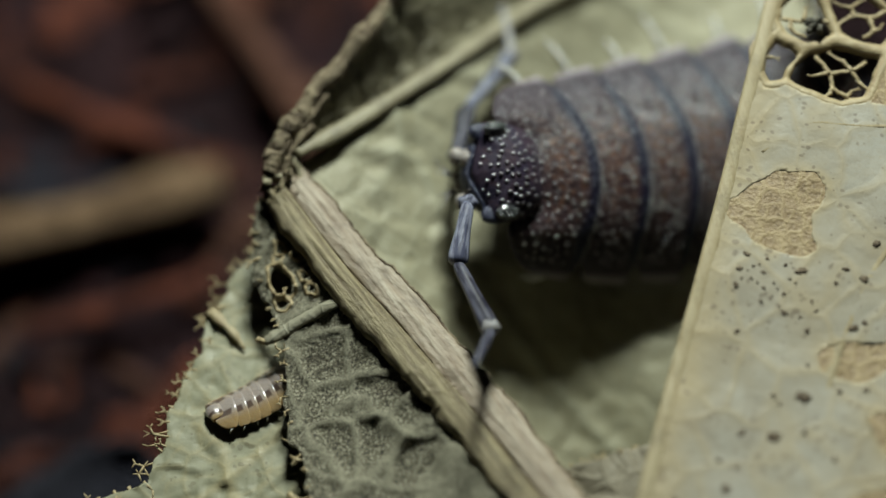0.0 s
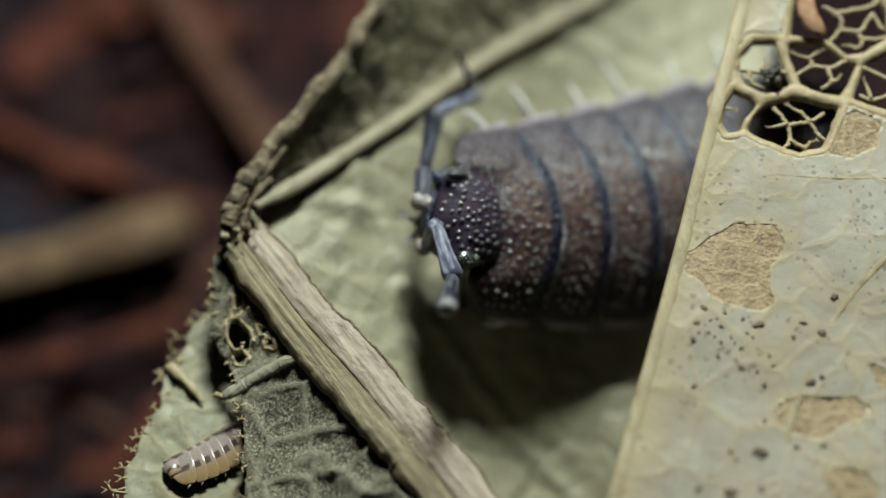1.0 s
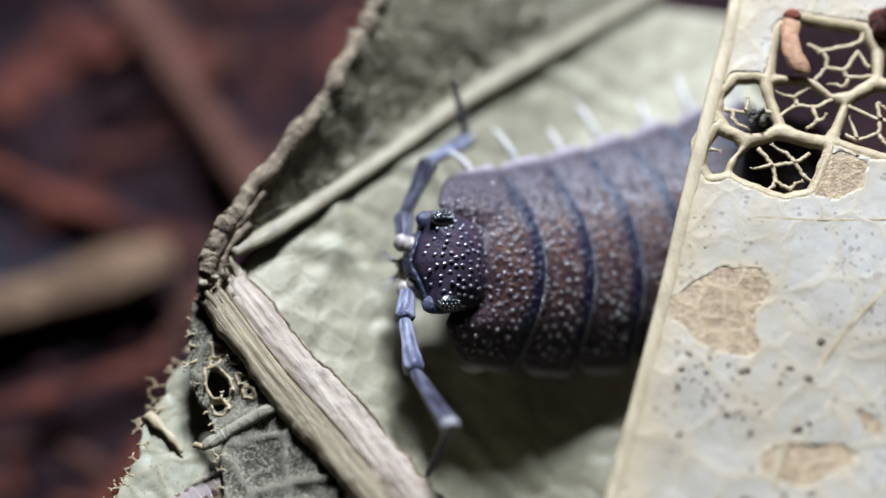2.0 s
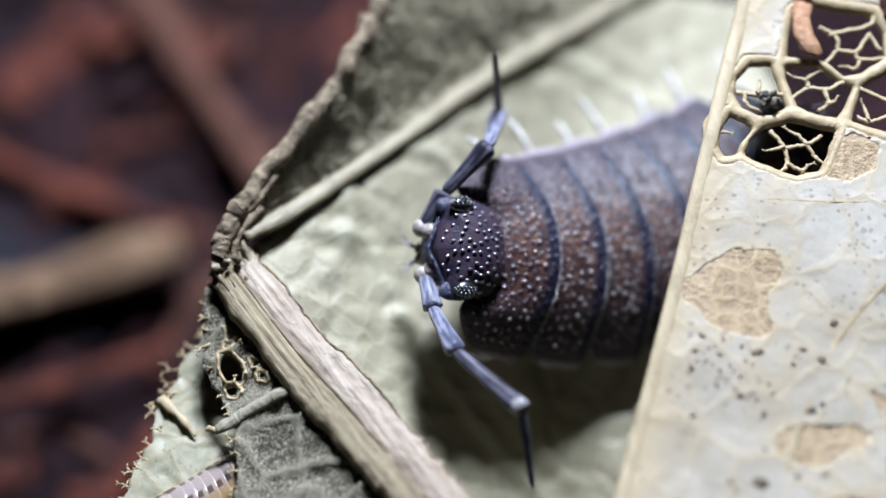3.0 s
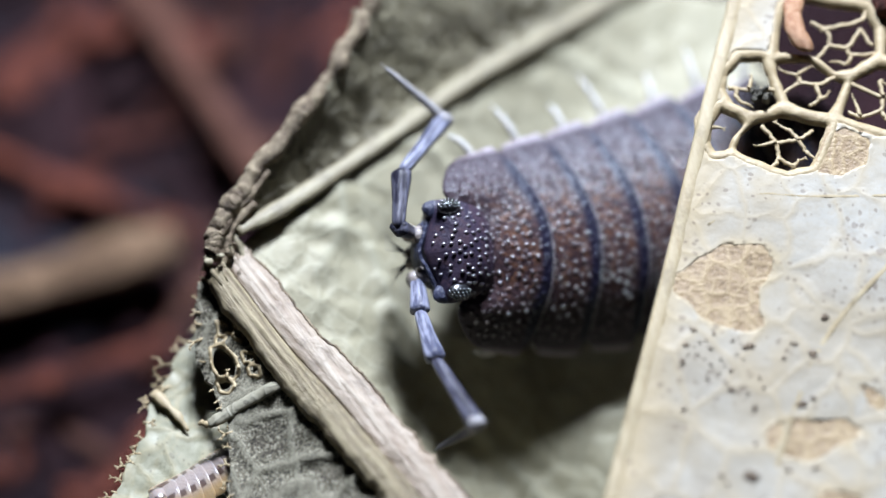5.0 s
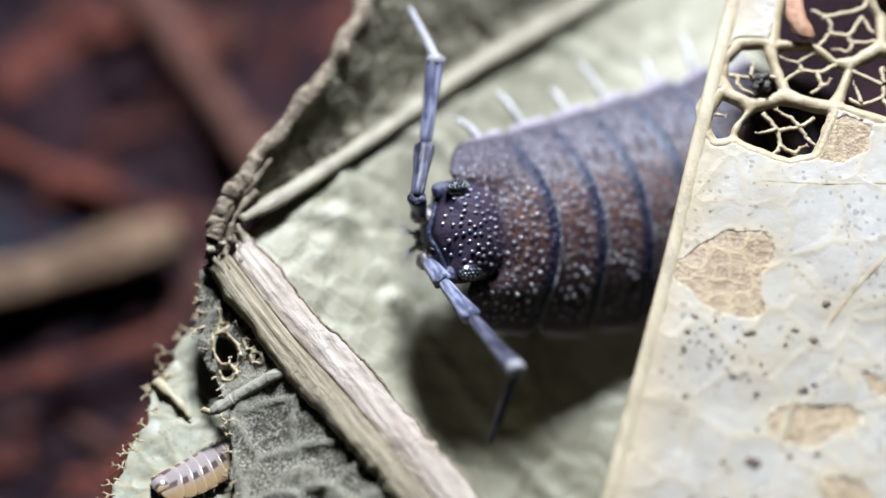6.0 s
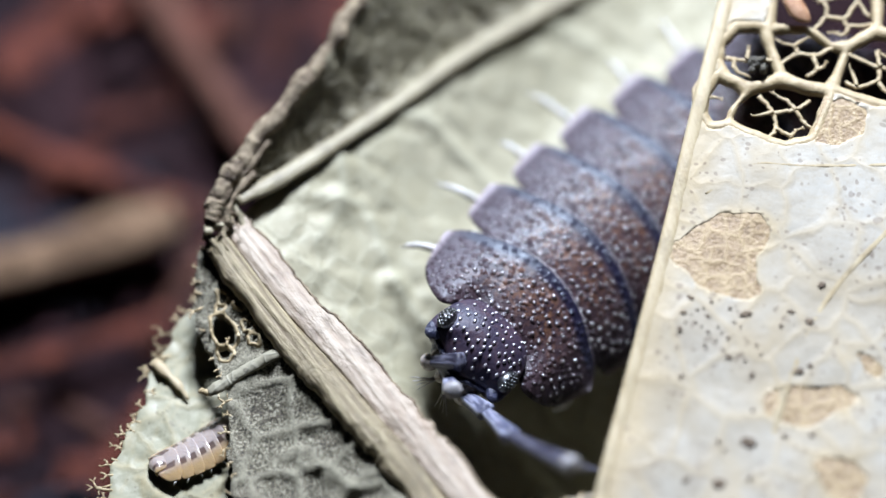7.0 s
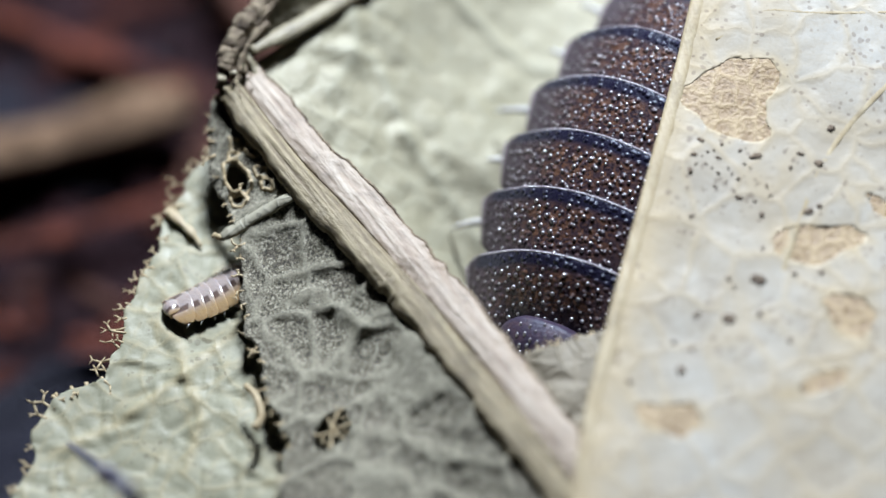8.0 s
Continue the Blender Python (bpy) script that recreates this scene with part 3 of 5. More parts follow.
def floor_height(x, y):
    x, y = np.asarray(x, float), np.asarray(y, float)
    dv, along = line_distance(x, y, VEIN_SMOOTH)
    run = np.r_[0, np.cumsum(np.hypot(*np.diff(VEIN_SMOOTH[:, :2], axis=0).T))]
    zv = np.interp(along, run / run[-1], VEIN_SMOOTH[:, 2])
    ds, _ = line_distance(x, y, STEM_SMOOTH)
    base = 4.7 + 2.3 * ease(-x, -2.5, 4.5) + 0.48 * np.minimum(y + 1.0, 0) * ease(x, -3.5, 0.0) + 0.12 * fbm(x, y, 0.35, 6)
    z = base + (zv - base) * np.exp(-(dv / 1.2) ** 1.4)
    z = np.maximum(z, base + (6.7 - base) * np.exp(-(ds / 1.1) ** 1.6))
    corner = np.hypot(x - CORNER[0], y - CORNER[1])
    z = z + (7.25 - z) * np.exp(-(corner / 1.5) ** 2)
    # a dip added to the floor to darken the woodlouse's shadow there
    z = z - 0.7 * np.exp(-((x - SHADE_DIP[0]) / 2.0) ** 4 - ((y - SHADE_DIP[1]) / 1.6) ** 2)
    for line in SIDE_VEINS:
        d, _ = line_distance(x, y, line)
        z = z + 0.06 * np.exp(-(d / 0.14) ** 2) - 0.04 * np.exp(-((d - 0.35) / 0.16) ** 2)
    return z + leaf_relief(x, y, 0.8, 0.045, 21) + 0.03 * vein_ridge(x, y, 1.15, 0.09, 23) + 0.04 * fbm(x, y, 1.6, 22)


def build_folded_leaf():
    ob = thing("folded_leaf", "pale dry leaf folded into a pocket, weathered and torn", "leaf", (0, 0, 4.5))
    ground_side = [(-4.30, -0.14), (-3.15, 0.88), (-1.13, 2.91), (0.70, 4.87), (3.85, 7.50), (6.08, 9.22), (7.73, 8.56), (7.16, 6.75), (7.62, 5.34), (6.70, 1.62), (7.43, -2.46), (6.32, -6.17), (7.01, -10.62), (3.70, -11.45), (1.72, -8.30), (-0.54, -5.15), (-2.10, -3.26), (-4.07, -0.78)]
    v, f = sheet(lambda x, y: polygon_distance(x, y, ground_side), (-6, -13, 13, 8), 0.085, floor_height, 0.10)
    part("blade", v, f, FLOOR_LEAF, ob, "pale grey-green leaf underside", veins=np.max([np.exp(-(line_distance(v[:, 0], v[:, 1], q)[0] / 0.09) ** 2) for q in SIDE_VEINS], 0))
    # the side that stands up from the vein to the torn rim
    n, m = 150, 50
    a, b = smooth_line(VEIN_LINE, n), smooth_line(RIM_LINE, n)
    t = np.linspace(0, 1, m)[None, :, None]
    top = a[:, None] * (1 - t) + b[:, None] * t
    top[..., 2] -= 0.9 * np.sin(math.pi * t[..., 0]) * np.linspace(0.05, 1, n)[:, None]
    top[..., 2] += leaf_relief(top[..., 0] * 1.2, top[..., 1], 0.95, 0.10, 31) * np.sin(math.pi * t[..., 0])
    top[..., 2] += 0.20 * fbm(top[..., 0] * 1.6, top[..., 1] * 0.9, 2.2, 14, 4) * np.sin(math.pi * t[..., 0])
    top[..., 0] += 0.10 * fbm(top[..., 0], top[..., 1], 1.4, 4)
    v, f = slab(top[:, ::-1], 0.09)
    part("side_panel", v, f, PANEL_LEAF, ob, "dull olive leaf side standing up")
    # midrib between floor and side
    line = smooth_line(VEIN_LINE + [0, 0, 0.10], 70)
    rr = np.interp(np.linspace(0, 1, 70), [0, 0.1, 0.5, 1], [0.12, 0.18, 0.20, 0.18])
    rr = rr * (1 + 0.25 * fbm(np.arange(70) * 0.35, np.arange(70) * 0.0, 1.0, 27, 2))
    part("side_vein", *tube(line, rr, 16, 0.6, 0.03, 5), STRAW, ob, "straw-coloured raised vein")
    # torn rim, thick and barky
    n = 300
    line = smooth_line(RIM_LINE, n)
    rng = np.random.default_rng(3)
    q = np.linspace(0, 1, n)
    rr = 0.18 * (1 + 0.5 * fbm(q * 40, 0 * q + 3, 1.0, 7, 3)) * np.interp(q, [0, 0.1, 0.3, 1], [0.9, 1.15, 1.0, 1.0])
    line = line + 0.08 * np.stack([fbm(q * 26, 0 * q + k, 1.0, 11 + k, 3) for k in range(3)], 1)
    part("rim", *tube(line, rr, 14, 1.0, 0.025, 8), RIM, ob, "thick crumbling grey-brown leaf rim")
    for k in range(46):
        i = rng.integers(4, n - 5)
        p = line[i] + rng.uniform(-1, 1, 3) * 0.13
        v, f = ball(p, rng.uniform(0.03, 0.10, 3), 4, 6)
        part("crumb", v + rng.uniform(-0.02, 0.02, v.shape), f, (RIM, PANEL_LEAF, STRAW)[k % 3], ob)
    for line, r in (([(-4.62, -0.56, 7.50), (-4.56, -0.16, 7.75), (-4.36, 0.25, 7.85), (-3.99, 0.72, 7.95), (-3.62, 1.30, 8.00)], 0.10), ([(-4.36, -0.54, 7.45), (-4.41, -0.20, 7.60), (-4.25, 0.13, 7.75), (-3.89, 0.65, 7.85)], 0.085),
                    ([(-4.04, -0.61, 7.40), (-4.12, -0.28, 7.50), (-4.23, -0.04, 7.60), (-4.13, 0.19, 7.65)], 0.07), ([(-4.82, -0.66, 7.30), (-4.77, -0.30, 7.55), (-4.71, 0.11, 7.75)], 0.09)):
        q = smooth_line(line, 16)
        part("fold", *tube(q, r * (1 + 0.8 * fbm(np.arange(16) * 0.6, np.arange(16) * 0.0 + r * 90, 1.0, 9, 2)), 9, 1.0, 0.16, int(r * 1000)), RIM if r > 0.08 else STRAW, ob, "crumbly fold at the leaf corner")
    for k in range(22):
        p = np.array((-4.44, -0.20, 7.60)) + rng.uniform(-0.35, 0.35, 3) * [0.9, 1.3, 0.6]
        v, f = ball(p, rng.uniform(0.04, 0.12, 3), 4, 6)
        part("crumb", v + rng.uniform(-0.02, 0.02, v.shape), f, (RIM, STRAW)[k % 2], ob)
    # side veins as ridges of the blade need no pieces of their own; the stem lies over the fold
    return ob


FOLDED = build_folded_leaf()


def build_stem(ob):
    n, m = 220, 34
    line = smooth_line(STEM_LINE, n)
    way = np.gradient(line, axis=0)
    way /= np.linalg.norm(way, axis=1, keepdims=True)
    side = np.cross(way, [0, 0, 1.0])
    side /= np.linalg.norm(side, axis=1, keepdims=True)
    s = np.linspace(-1, 1, m)
    # section: a pale flat wall on the pocket's side, a fine groove, a round straw bundle on the other
    profile = np.where(s < 0.05, 0.30 - 0.10 * np.abs(s + 0.35), 0.26 * np.sqrt(np.clip(1 - ((s - 0.45) / 0.62) ** 2, 0, 1)) + 0.03)
    profile = profile - 0.012 * np.exp(-((s - 0.05) / 0.07) ** 2) - 0.7 * np.maximum(np.abs(s) - 0.86, 0) ** 1.1
    q = np.linspace(0, 1, n)
    half = np.interp(q, [0, 0.04, 0.2, 0.6, 1], [0.54, 0.62, 0.68, 0.68, 0.62])
    top = line[:, None] + side[:, None] * (s[None, :, None] * half[:, None, None])
    u = q[:, None] * 22 + 0 * s[None]
    rough = 0.035 * fbm(u * 0.7, s[None] * 7 + 0 * u, 1.0, 14, 3) + 0.02 * fbm(u * 5, s[None] * 12 + 0 * u, 1.0, 15, 2)
    top[..., 2] += profile[None] + rough
    wall = np.exp(-((np.abs(s) - 1) / 0.25) ** 2)[None] * 0.10 * fbm(q[:, None] * 45, 3 * np.sign(s[None]), 1.0, 3)
    top += side[:, None] * wall[..., None]
    cut = m // 2 + 1
    v, f = slab(top[:, :cut - 1:-1], 0.28)
    stalk = part("stalk", v, f, STEM, ob, "straw-coloured rounded leaf stem")
    v, f = slab(top[:, cut::-1], 0.26)
    part("split_wall", v, f, STEM_WALL, stalk, "pale split inner wall of the stem")
    rng = np.random.default_rng(9)
    for k in range(30):
        s0 = rng.uniform(-0.95, 0.95)
        p = line[0] + side[0] * s0 * 0.5 + np.array([0, 0, np.interp(s0, s, profile) - 0.08 + rng.uniform(-0.12, 0.03)])
        d = -way[0] * rng.uniform(0.08, 0.34) + side[0] * rng.uniform(-0.12, 0.12) + np.array([0, 0, rng.uniform(-0.12, 0.1)])
        start = p + way[0] * 0.3
        part("fibre", *tube([start, p + d * 0.5, p + d + rng.uniform(-0.05, 0.05, 3)], [0.08, 0.06, 0.02], 6), STEM if s0 > 0 else STEM_WALL, stalk, "frayed straw fibre")
    edge = top[:, 1] + [0, 0, 0.015]
    part("torn_edge", *tube(edge[2:], 0.03, 6, 1.0, 0.5, 4), RIM, stalk, "dark brown torn edge")


build_stem(FOLDED)

# ---------------------------------------------------------------- weathered sheet beside the stem
DARK_OUT = [(-4.73, -0.50), (-5.00, -0.93), (-5.04, -1.48), (-4.91, -2.38), (-4.68, -3.13), (-4.35, -3.69), (-4.28, -4.36), (-4.26, -5.02), (-4.07, -5.73), (-3.81, -6.53), (-3.63, -7.04), (-3.41, -7.71), (-3.20, -8.26), (-3.24, -9.23), (-2.86, -11.50), (4.66, -11.99), (2.23, -9.19), (-0.48, -5.21), (-2.05, -3.33), (-4.06, -0.63)]
DARK_CELLS = [
    [(-4.67, -2.21), (-4.42, -2.26), (-4.22, -2.45), (-4.12, -2.74), (-4.22, -2.84), (-4.35, -2.76), (-4.49, -2.79), (-4.62, -2.56)],
    [(-4.52, -2.89), (-4.34, -2.85), (-4.21, -2.99), (-4.3, -3.09), (-4.45, -3.05)],
    [(-4.55, -1.73), (-4.39, -1.77), (-4.36, -1.92), (-4.5, -1.95)],
    [(-4.25, -1.9), (-4.11, -1.98), (-4.05, -2.13), (-4.19, -2.05)],
    [(-4.02, -2.4), (-3.83, -2.46), (-3.78, -2.61), (-3.94, -2.59)],
    [(-3.89, -2.7), (-3.72, -2.74), (-3.68, -2.89), (-3.84, -2.85)],
    [(-4.56, -2.0), (-4.42, -2.04), (-4.46, -2.13), (-4.56, -2.09)]]
DARK_HOLES = DARK_CELLS + [
    [(-2.70, -8.04), (-2.50, -7.66), (-2.12, -7.51), (-1.95, -7.82), (-2.04, -8.15), (-2.35, -8.37), (-2.62, -8.32)]]
DARK_VEINS = [[(-4.82, -3.61, 6.70), (-4.07, -3.29, 6.80), (-3.28, -3.15, 6.90)], [(-3.65, -7.55, 6.60), (-3.03, -7.08, 6.70), (-2.35, -6.48, 6.75), (-1.77, -5.81, 6.80), (-1.13, -5.56, 6.90)],
              [(-3.74, -5.84, 6.60), (-3.40, -6.09, 6.65), (-2.88, -6.86, 6.70)], [(-3.32, -5.24, 6.70), (-2.67, -5.02, 6.75), (-2.10, -5.69, 6.80), (-1.77, -5.87, 6.80)], [(-1.94, -7.97, 6.70), (-0.67, -8.30, 6.70), (0.48, -8.84, 6.70)]]


def dark_height(x, y):
    ds, _ = line_distance(x, y, STEM_SMOOTH)
    z = 6.55 + 0.78 * np.exp(-(ds / 1.2) ** 2) - 0.55 * np.exp(-(ds / 0.42) ** 2) + 0.2 * fbm(x, y, 0.3, 41)
    for line in DARK_VEINS:
        d, _ = line_distance(x, y, line)
        z = z + 0.07 * np.exp(-(d / 0.15) ** 2)
    return z + 0.085 * vein_ridge(x, y, 0.95, 0.10, 43) + 0.03 * vein_ridge(x, y, 0.5, 0.07, 45) + 0.05 * fbm(x, y, 5.0, 44, 3)


def line_mask(v, lines, width):
    return np.max([np.exp(-(line_distance(v[:, 0], v[:, 1], line)[0] / width) ** 2) for line in lines], 0)


def ragged(poly, holes, amount, scale, k):
    def distance(x, y):
        d = polygon_distance(x, y, poly) + amount * fbm(x, y, scale, k, 3)
        for hole in holes:
            d = np.maximum(d, -(polygon_distance(x, y, hole) + 0.4 * amount * fbm(x, y, scale * 1.5, k + 2, 2)))
        return d
    return distance


def net_in(hole, height, rng, parent, links, r=0.045):
    """Bare veins across a hole: bars between places on its edge, with broken forks."""
    hole = np.array(hole)
    mid = hole.mean(0)
    z = float(height(np.array(mid[0]), np.array(mid[1])))
    for k in range(links):
        p = hole[int(k * len(hole) / links) % len(hole)]
        q = mid + rng.uniform(-0.12, 0.12, 2)
        w = (p + q) / 2 + rng.uniform(-0.08, 0.08, 2)
        bar = [(*p, float(height(*map(np.array, p))) - 0.03), (*w, z), (*q, z - 0.02)]
        pieces = [tube(smooth_line(bar, 7), np.linspace(r, r * 0.7, 7), 6)]
        for _ in range(2):
            d = rng.uniform(-1, 1, 2)
            pieces += twig((*w, z), (*d, rng.uniform(-0.2, 0.2)), 0.14, r * 0.6, rng, 1)
        part("bare_vein", *joined(pieces), VEIN, parent)


def fringe(poly, first, last, height, rng, parent, count, size):
    """Broken vein ends that stick out of a torn edge."""
    edge = smooth_line(np.array(poly)[first:last + 1], 400)
    middle = np.array(poly).mean(0)
    for k in range(count):
        i = int((k + rng.uniform(0, 0.9)) / count * 398)
        p, w = edge[i], edge[i + 1] - edge[i]
        out = np.array([w[1], -w[0]])
        out /= np.linalg.norm(out)
        if out @ (p - middle) < 0:
            out = -out
        start = p - out * 0.12
        z = float(height(np.array(start[0]), np.array(start[1]))) - 0.04
        d = (*(out + rng.uniform(-0.5, 0.5, 2)), rng.uniform(-0.1, 0.35))
        part("broken_vein", *joined(twig((*start, z), d, size * rng.uniform(0.4, 1.3), rng.uniform(0.028, 0.046), rng, 2)), VEIN, parent)


def build_dark_leaf():
    ob = thing("weathered_leaf", "grey weathered leaf piece with a raised vein net, under the stem", "leaf", (-2, -6, 6))
    v, f = sheet(ragged(DARK_OUT, DARK_HOLES, 0.16, 2.6, 50), (-6.6, -15, 6, 0.6), 0.07, dark_height, 0.09)
    part("blade", v, f, DARK_LEAF, ob, veins=np.maximum(vein_ridge(v[:, 0], v[:, 1], 0.95, 0.13, 43), line_mask(v, DARK_VEINS, 0.13)))
    rng = np.random.default_rng(21)

    def web(x, y):
        d = np.min([polygon_distance(x, y, c) for c in DARK_CELLS], 0) + 0.012 * fbm(x, y, 4.0, 48, 2)
        return np.maximum(d - 0.075, -d)

    v, f = sheet(web, (-5.1, -3.4, -3.4, -1.4), 0.024, lambda x, y: dark_height(x, y) + 0.05 - 0.05 * np.exp(-np.abs(web(x, y)) / 0.03), 0.06)
    part("vein_web", v, f, VEIN, ob, "tan web of bare veins round small holes")
    part("broken_vein", *joined(twig((-4.34, -2.84, 6.85), (0.0, 1.0, 0.1), 0.12, 0.035, rng, 1)), VEIN, ob)
    vein = smooth_line([(-4.67, -3.74, 6.78), (-4.35, -3.60, 6.85), (-3.89, -3.35, 6.92), (-2.99, -3.09, 6.98)], 22)
    vein[:, 2] = dark_height(vein[:, 0], vein[:, 1]) - 0.015
    part("raised_vein", *tube(vein, np.interp(np.arange(22), [0, 3, 16, 21], [0.09, 0.135, 0.135, 0.10]), 12, 0.55, 0.05, 2), DARK_VEIN, ob, "thick grey raised vein")
    part("broken_vein", *joined(twig(vein[0], (-1, 0.25, 0.1), 0.12, 0.08, rng, 1)), VEIN, ob)
    part("bare_vein", *tube(smooth_line([(-4.04, -6.99, 6.50), (-3.83, -7.23, 6.55), (-3.69, -7.66, 6.55), (-3.82, -7.92, 6.50)], 12), np.linspace(0.06, 0.085, 12), 8, 0.9, 0.1, 6), VEIN, ob)
    net_in(DARK_HOLES[-1], dark_height, rng, ob, 6, 0.03)
    fringe(DARK_OUT, 0, 14, dark_height, rng, ob, 34, 0.13)


build_dark_leaf()

# ---------------------------------------------------------------- pale green leaf below
GREEN_OUT = [(-5.07, -0.98), (-5.28, -1.63), (-5.60, -2.03), (-5.73, -2.67), (-5.97, -3.05), (-5.97, -3.67), (-6.27, -4.17), (-6.41, -4.66), (-6.65, -5.02), (-6.63, -5.62), (-6.79, -5.97), (-6.82, -6.55), (-7.56, -6.84), (-7.91, -7.12), (-8.13, -7.69), (-8.16, -8.36), (-8.50, -9.12), (-8.81, -10.08), (-1.88, -11.83), (-0.92, -6.44), (-3.03, -2.79), (-4.27, -0.98)]
GREEN_VEINS = [[(-2.98, -4.05, 5.90), (-4.47, -5.62, 5.90), (-5.30, -6.44, 5.90), (-6.53, -7.46, 5.90), (-7.76, -8.14, 5.90)], [(-5.30, -6.44, 5.90), (-5.46, -5.73, 5.90), (-6.05, -5.26, 5.90)], [(-5.30, -6.44, 5.90), (-4.91, -7.35, 5.90), (-5.16, -8.47, 5.90)]]


def green_height(x, y):
    z = 5.85 + 0.25 * fbm(x, y, 0.35, 61)
    for line in GREEN_VEINS:
        d, _ = line_distance(x, y, line)
        z = z + 0.05 * np.exp(-(d / 0.12) ** 2)
    return z + leaf_relief(x, y, 0.85, 0.045, 63) + 0.045 * vein_ridge(x, y, 0.85, 0.08, 63) + 0.025 * fbm(x, y, 3.0, 64, 2)


def build_green_leaf():
    ob = thing("pale_leaf", "pale green dry leaf with an eaten, fringed edge", "leaf", (-5, -7, 5))
    v, f = sheet(ragged(GREEN_OUT, [], 0.22, 1.7, 70), (-9.5, -15, 2, 0), 0.075, green_height, 0.09)
    part("blade", v, f, GREEN_LEAF, ob, veins=np.maximum(line_mask(v, GREEN_VEINS, 0.1), 0.5 * vein_ridge(v[:, 0], v[:, 1], 0.8, 0.06, 63)))
    fringe(GREEN_OUT, 0, 17, green_height, np.random.default_rng(5), ob, 46, 0.24)
    roll = smooth_line([(-5.91, -2.73, 5.95), (-5.63, -3.03, 6.00), (-5.36, -3.30, 6.00), (-5.16, -3.59, 5.95)], 14)
    part("rolled_edge", *tube(roll, 0.08 * (1 + 0.9 * fbm(np.arange(14) * 0.6, np.arange(14) * 0.0, 1.0, 6)) * np.linspace(1.3, 0.6, 14), 10, 0.6, 0.14, 5), EDGE, ob, "rolled tan scrap of leaf edge")


build_green_leaf()

# ---------------------------------------------------------------- flap between the stem and the upper leaf
FLAP_OUT = [(0.17, -5.90), (0.65, -6.18), (0.82, -6.55), (1.22, -6.61), (1.75, -6.55), (2.12, -6.39), (2.71, -6.22), (4.42, -5.74), (6.07, -11.26), (3.12, -11.40), (1.67, -8.64), (0.59, -6.90)]


def flap_height(x, y):
    d, _ = line_distance(x, y, STEM_SMOOTH)
    return 7.0 + 0.3 * ease(d, 0, 1.5) + 0.1 * fbm(x, y, 0.6, 81) + leaf_relief(x, y, 0.8, 0.08, 83)


def build_flap():
    ob = thing("leaf_flap", "torn pale leaf flap beside the stem", "leaf", (3, -8, 7))
    v, f = sheet(ragged(FLAP_OUT, [], 0.1, 3.0, 90), (-0.5, -13, 8, -4), 0.075, flap_height, 0.09)
    part("blade", v, f, FLAP_LEAF, ob)
    fringe(FLAP_OUT, 0, 7, flap_height, np.random.default_rng(15), ob, 26, 0.11)


build_flap()

# ---------------------------------------------------------------- bleached upper leaf
def upper_height(x, y):
    x, y = np.asarray(x, float), np.asarray(y, float)
    return 9.0 + 0.17 * np.clip(y, -4.5, 9) + 0.10 * np.clip(y + 4.5, -9, 0) + 0.12 * fbm(x, y, 0.3, 101) + 0.03 * fbm(x, y, 1.2, 103)


EDGE_LINE = [(6.51, 7.21), (5.86, 4.39), (5.46, 2.98), (4.80, 0.54), (4.33, -1.27), (3.69, -3.56), (3.21, -5.21), (2.92, -6.26), (2.48, -7.93), (2.18, -9.51), (1.92, -11.26)]
UPPER_OUT = EDGE_LINE + [(14, -13), (14, 8)]
# the open cells of the skeleton, and the broken veins inside them
CELL_A = [(5.78, 2.78), (6.01, 3.03), (6.42, 3.03), (6.54, 2.54), (6.68, 2.14), (6.43, 1.99), (6.12, 1.96), (5.81, 2.11), (5.7, 2.41)]
CELL_B = [(5.57, 1.93), (5.85, 1.79), (5.96, 1.65), (5.75, 1.37), (5.64, 1.16), (5.41, 1.11), (5.31, 1.27), (5.37, 1.61)]
CELL_C = [(6.21, 1.66), (6.74, 1.82), (7.3, 1.68), (7.61, 1.59), (7.46, 1.2), (7.25, 0.78), (6.82, 0.68), (6.4, 0.8), (6.0, 1.01), (5.82, 1.13), (5.92, 1.37)]
CELL_D = [(6.71, 2.98), (7.37, 3.01), (7.79, 2.69), (8.03, 2.55), (7.88, 2.22), (7.7, 1.91), (7.14, 2.04), (6.91, 2.16), (6.82, 2.54)]
CELL_E = [(6.78, 3.23), (6.86, 3.73), (6.99, 4.18), (7.32, 4.37), (8.61, 4.15), (8.75, 3.77), (8.72, 3.24), (8.26, 2.89), (7.91, 2.84), (7.58, 3.13), (7.4, 3.23)]
CELL_G = [(8.24, 2.54), (8.76, 2.87), (9.31, 2.82), (9.85, 2.57), (10.17, 2.01), (10.0, 1.19), (9.33, 1.36), (8.75, 1.54), (8.01, 1.83), (8.13, 2.18)]
CELL_H = [(9.03, 3.77), (9.48, 3.6), (10.06, 3.53), (10.49, 3.13), (9.94, 2.8), (9.39, 3.05), (8.94, 3.17)]
NET_CELLS = [CELL_A, CELL_B, CELL_C, CELL_D, CELL_E, CELL_G, CELL_H]
TWIGS_C = [[(6.33, 1.62), (6.6, 1.26), (6.64, 0.92), (6.47, 0.7)], [(6.6, 1.26), (6.3, 1.18)], [(6.6, 1.26), (7.06, 1.32), (7.36, 1.52)], [(7.06, 1.32), (6.91, 1.5), (6.72, 1.61)], [(7.06, 1.32), (7.21, 1.07), (7.35, 0.93)], [(6.64, 0.92), (6.92, 0.78), (7.05, 0.9)], [(6.92, 0.78), (6.98, 0.66)]]
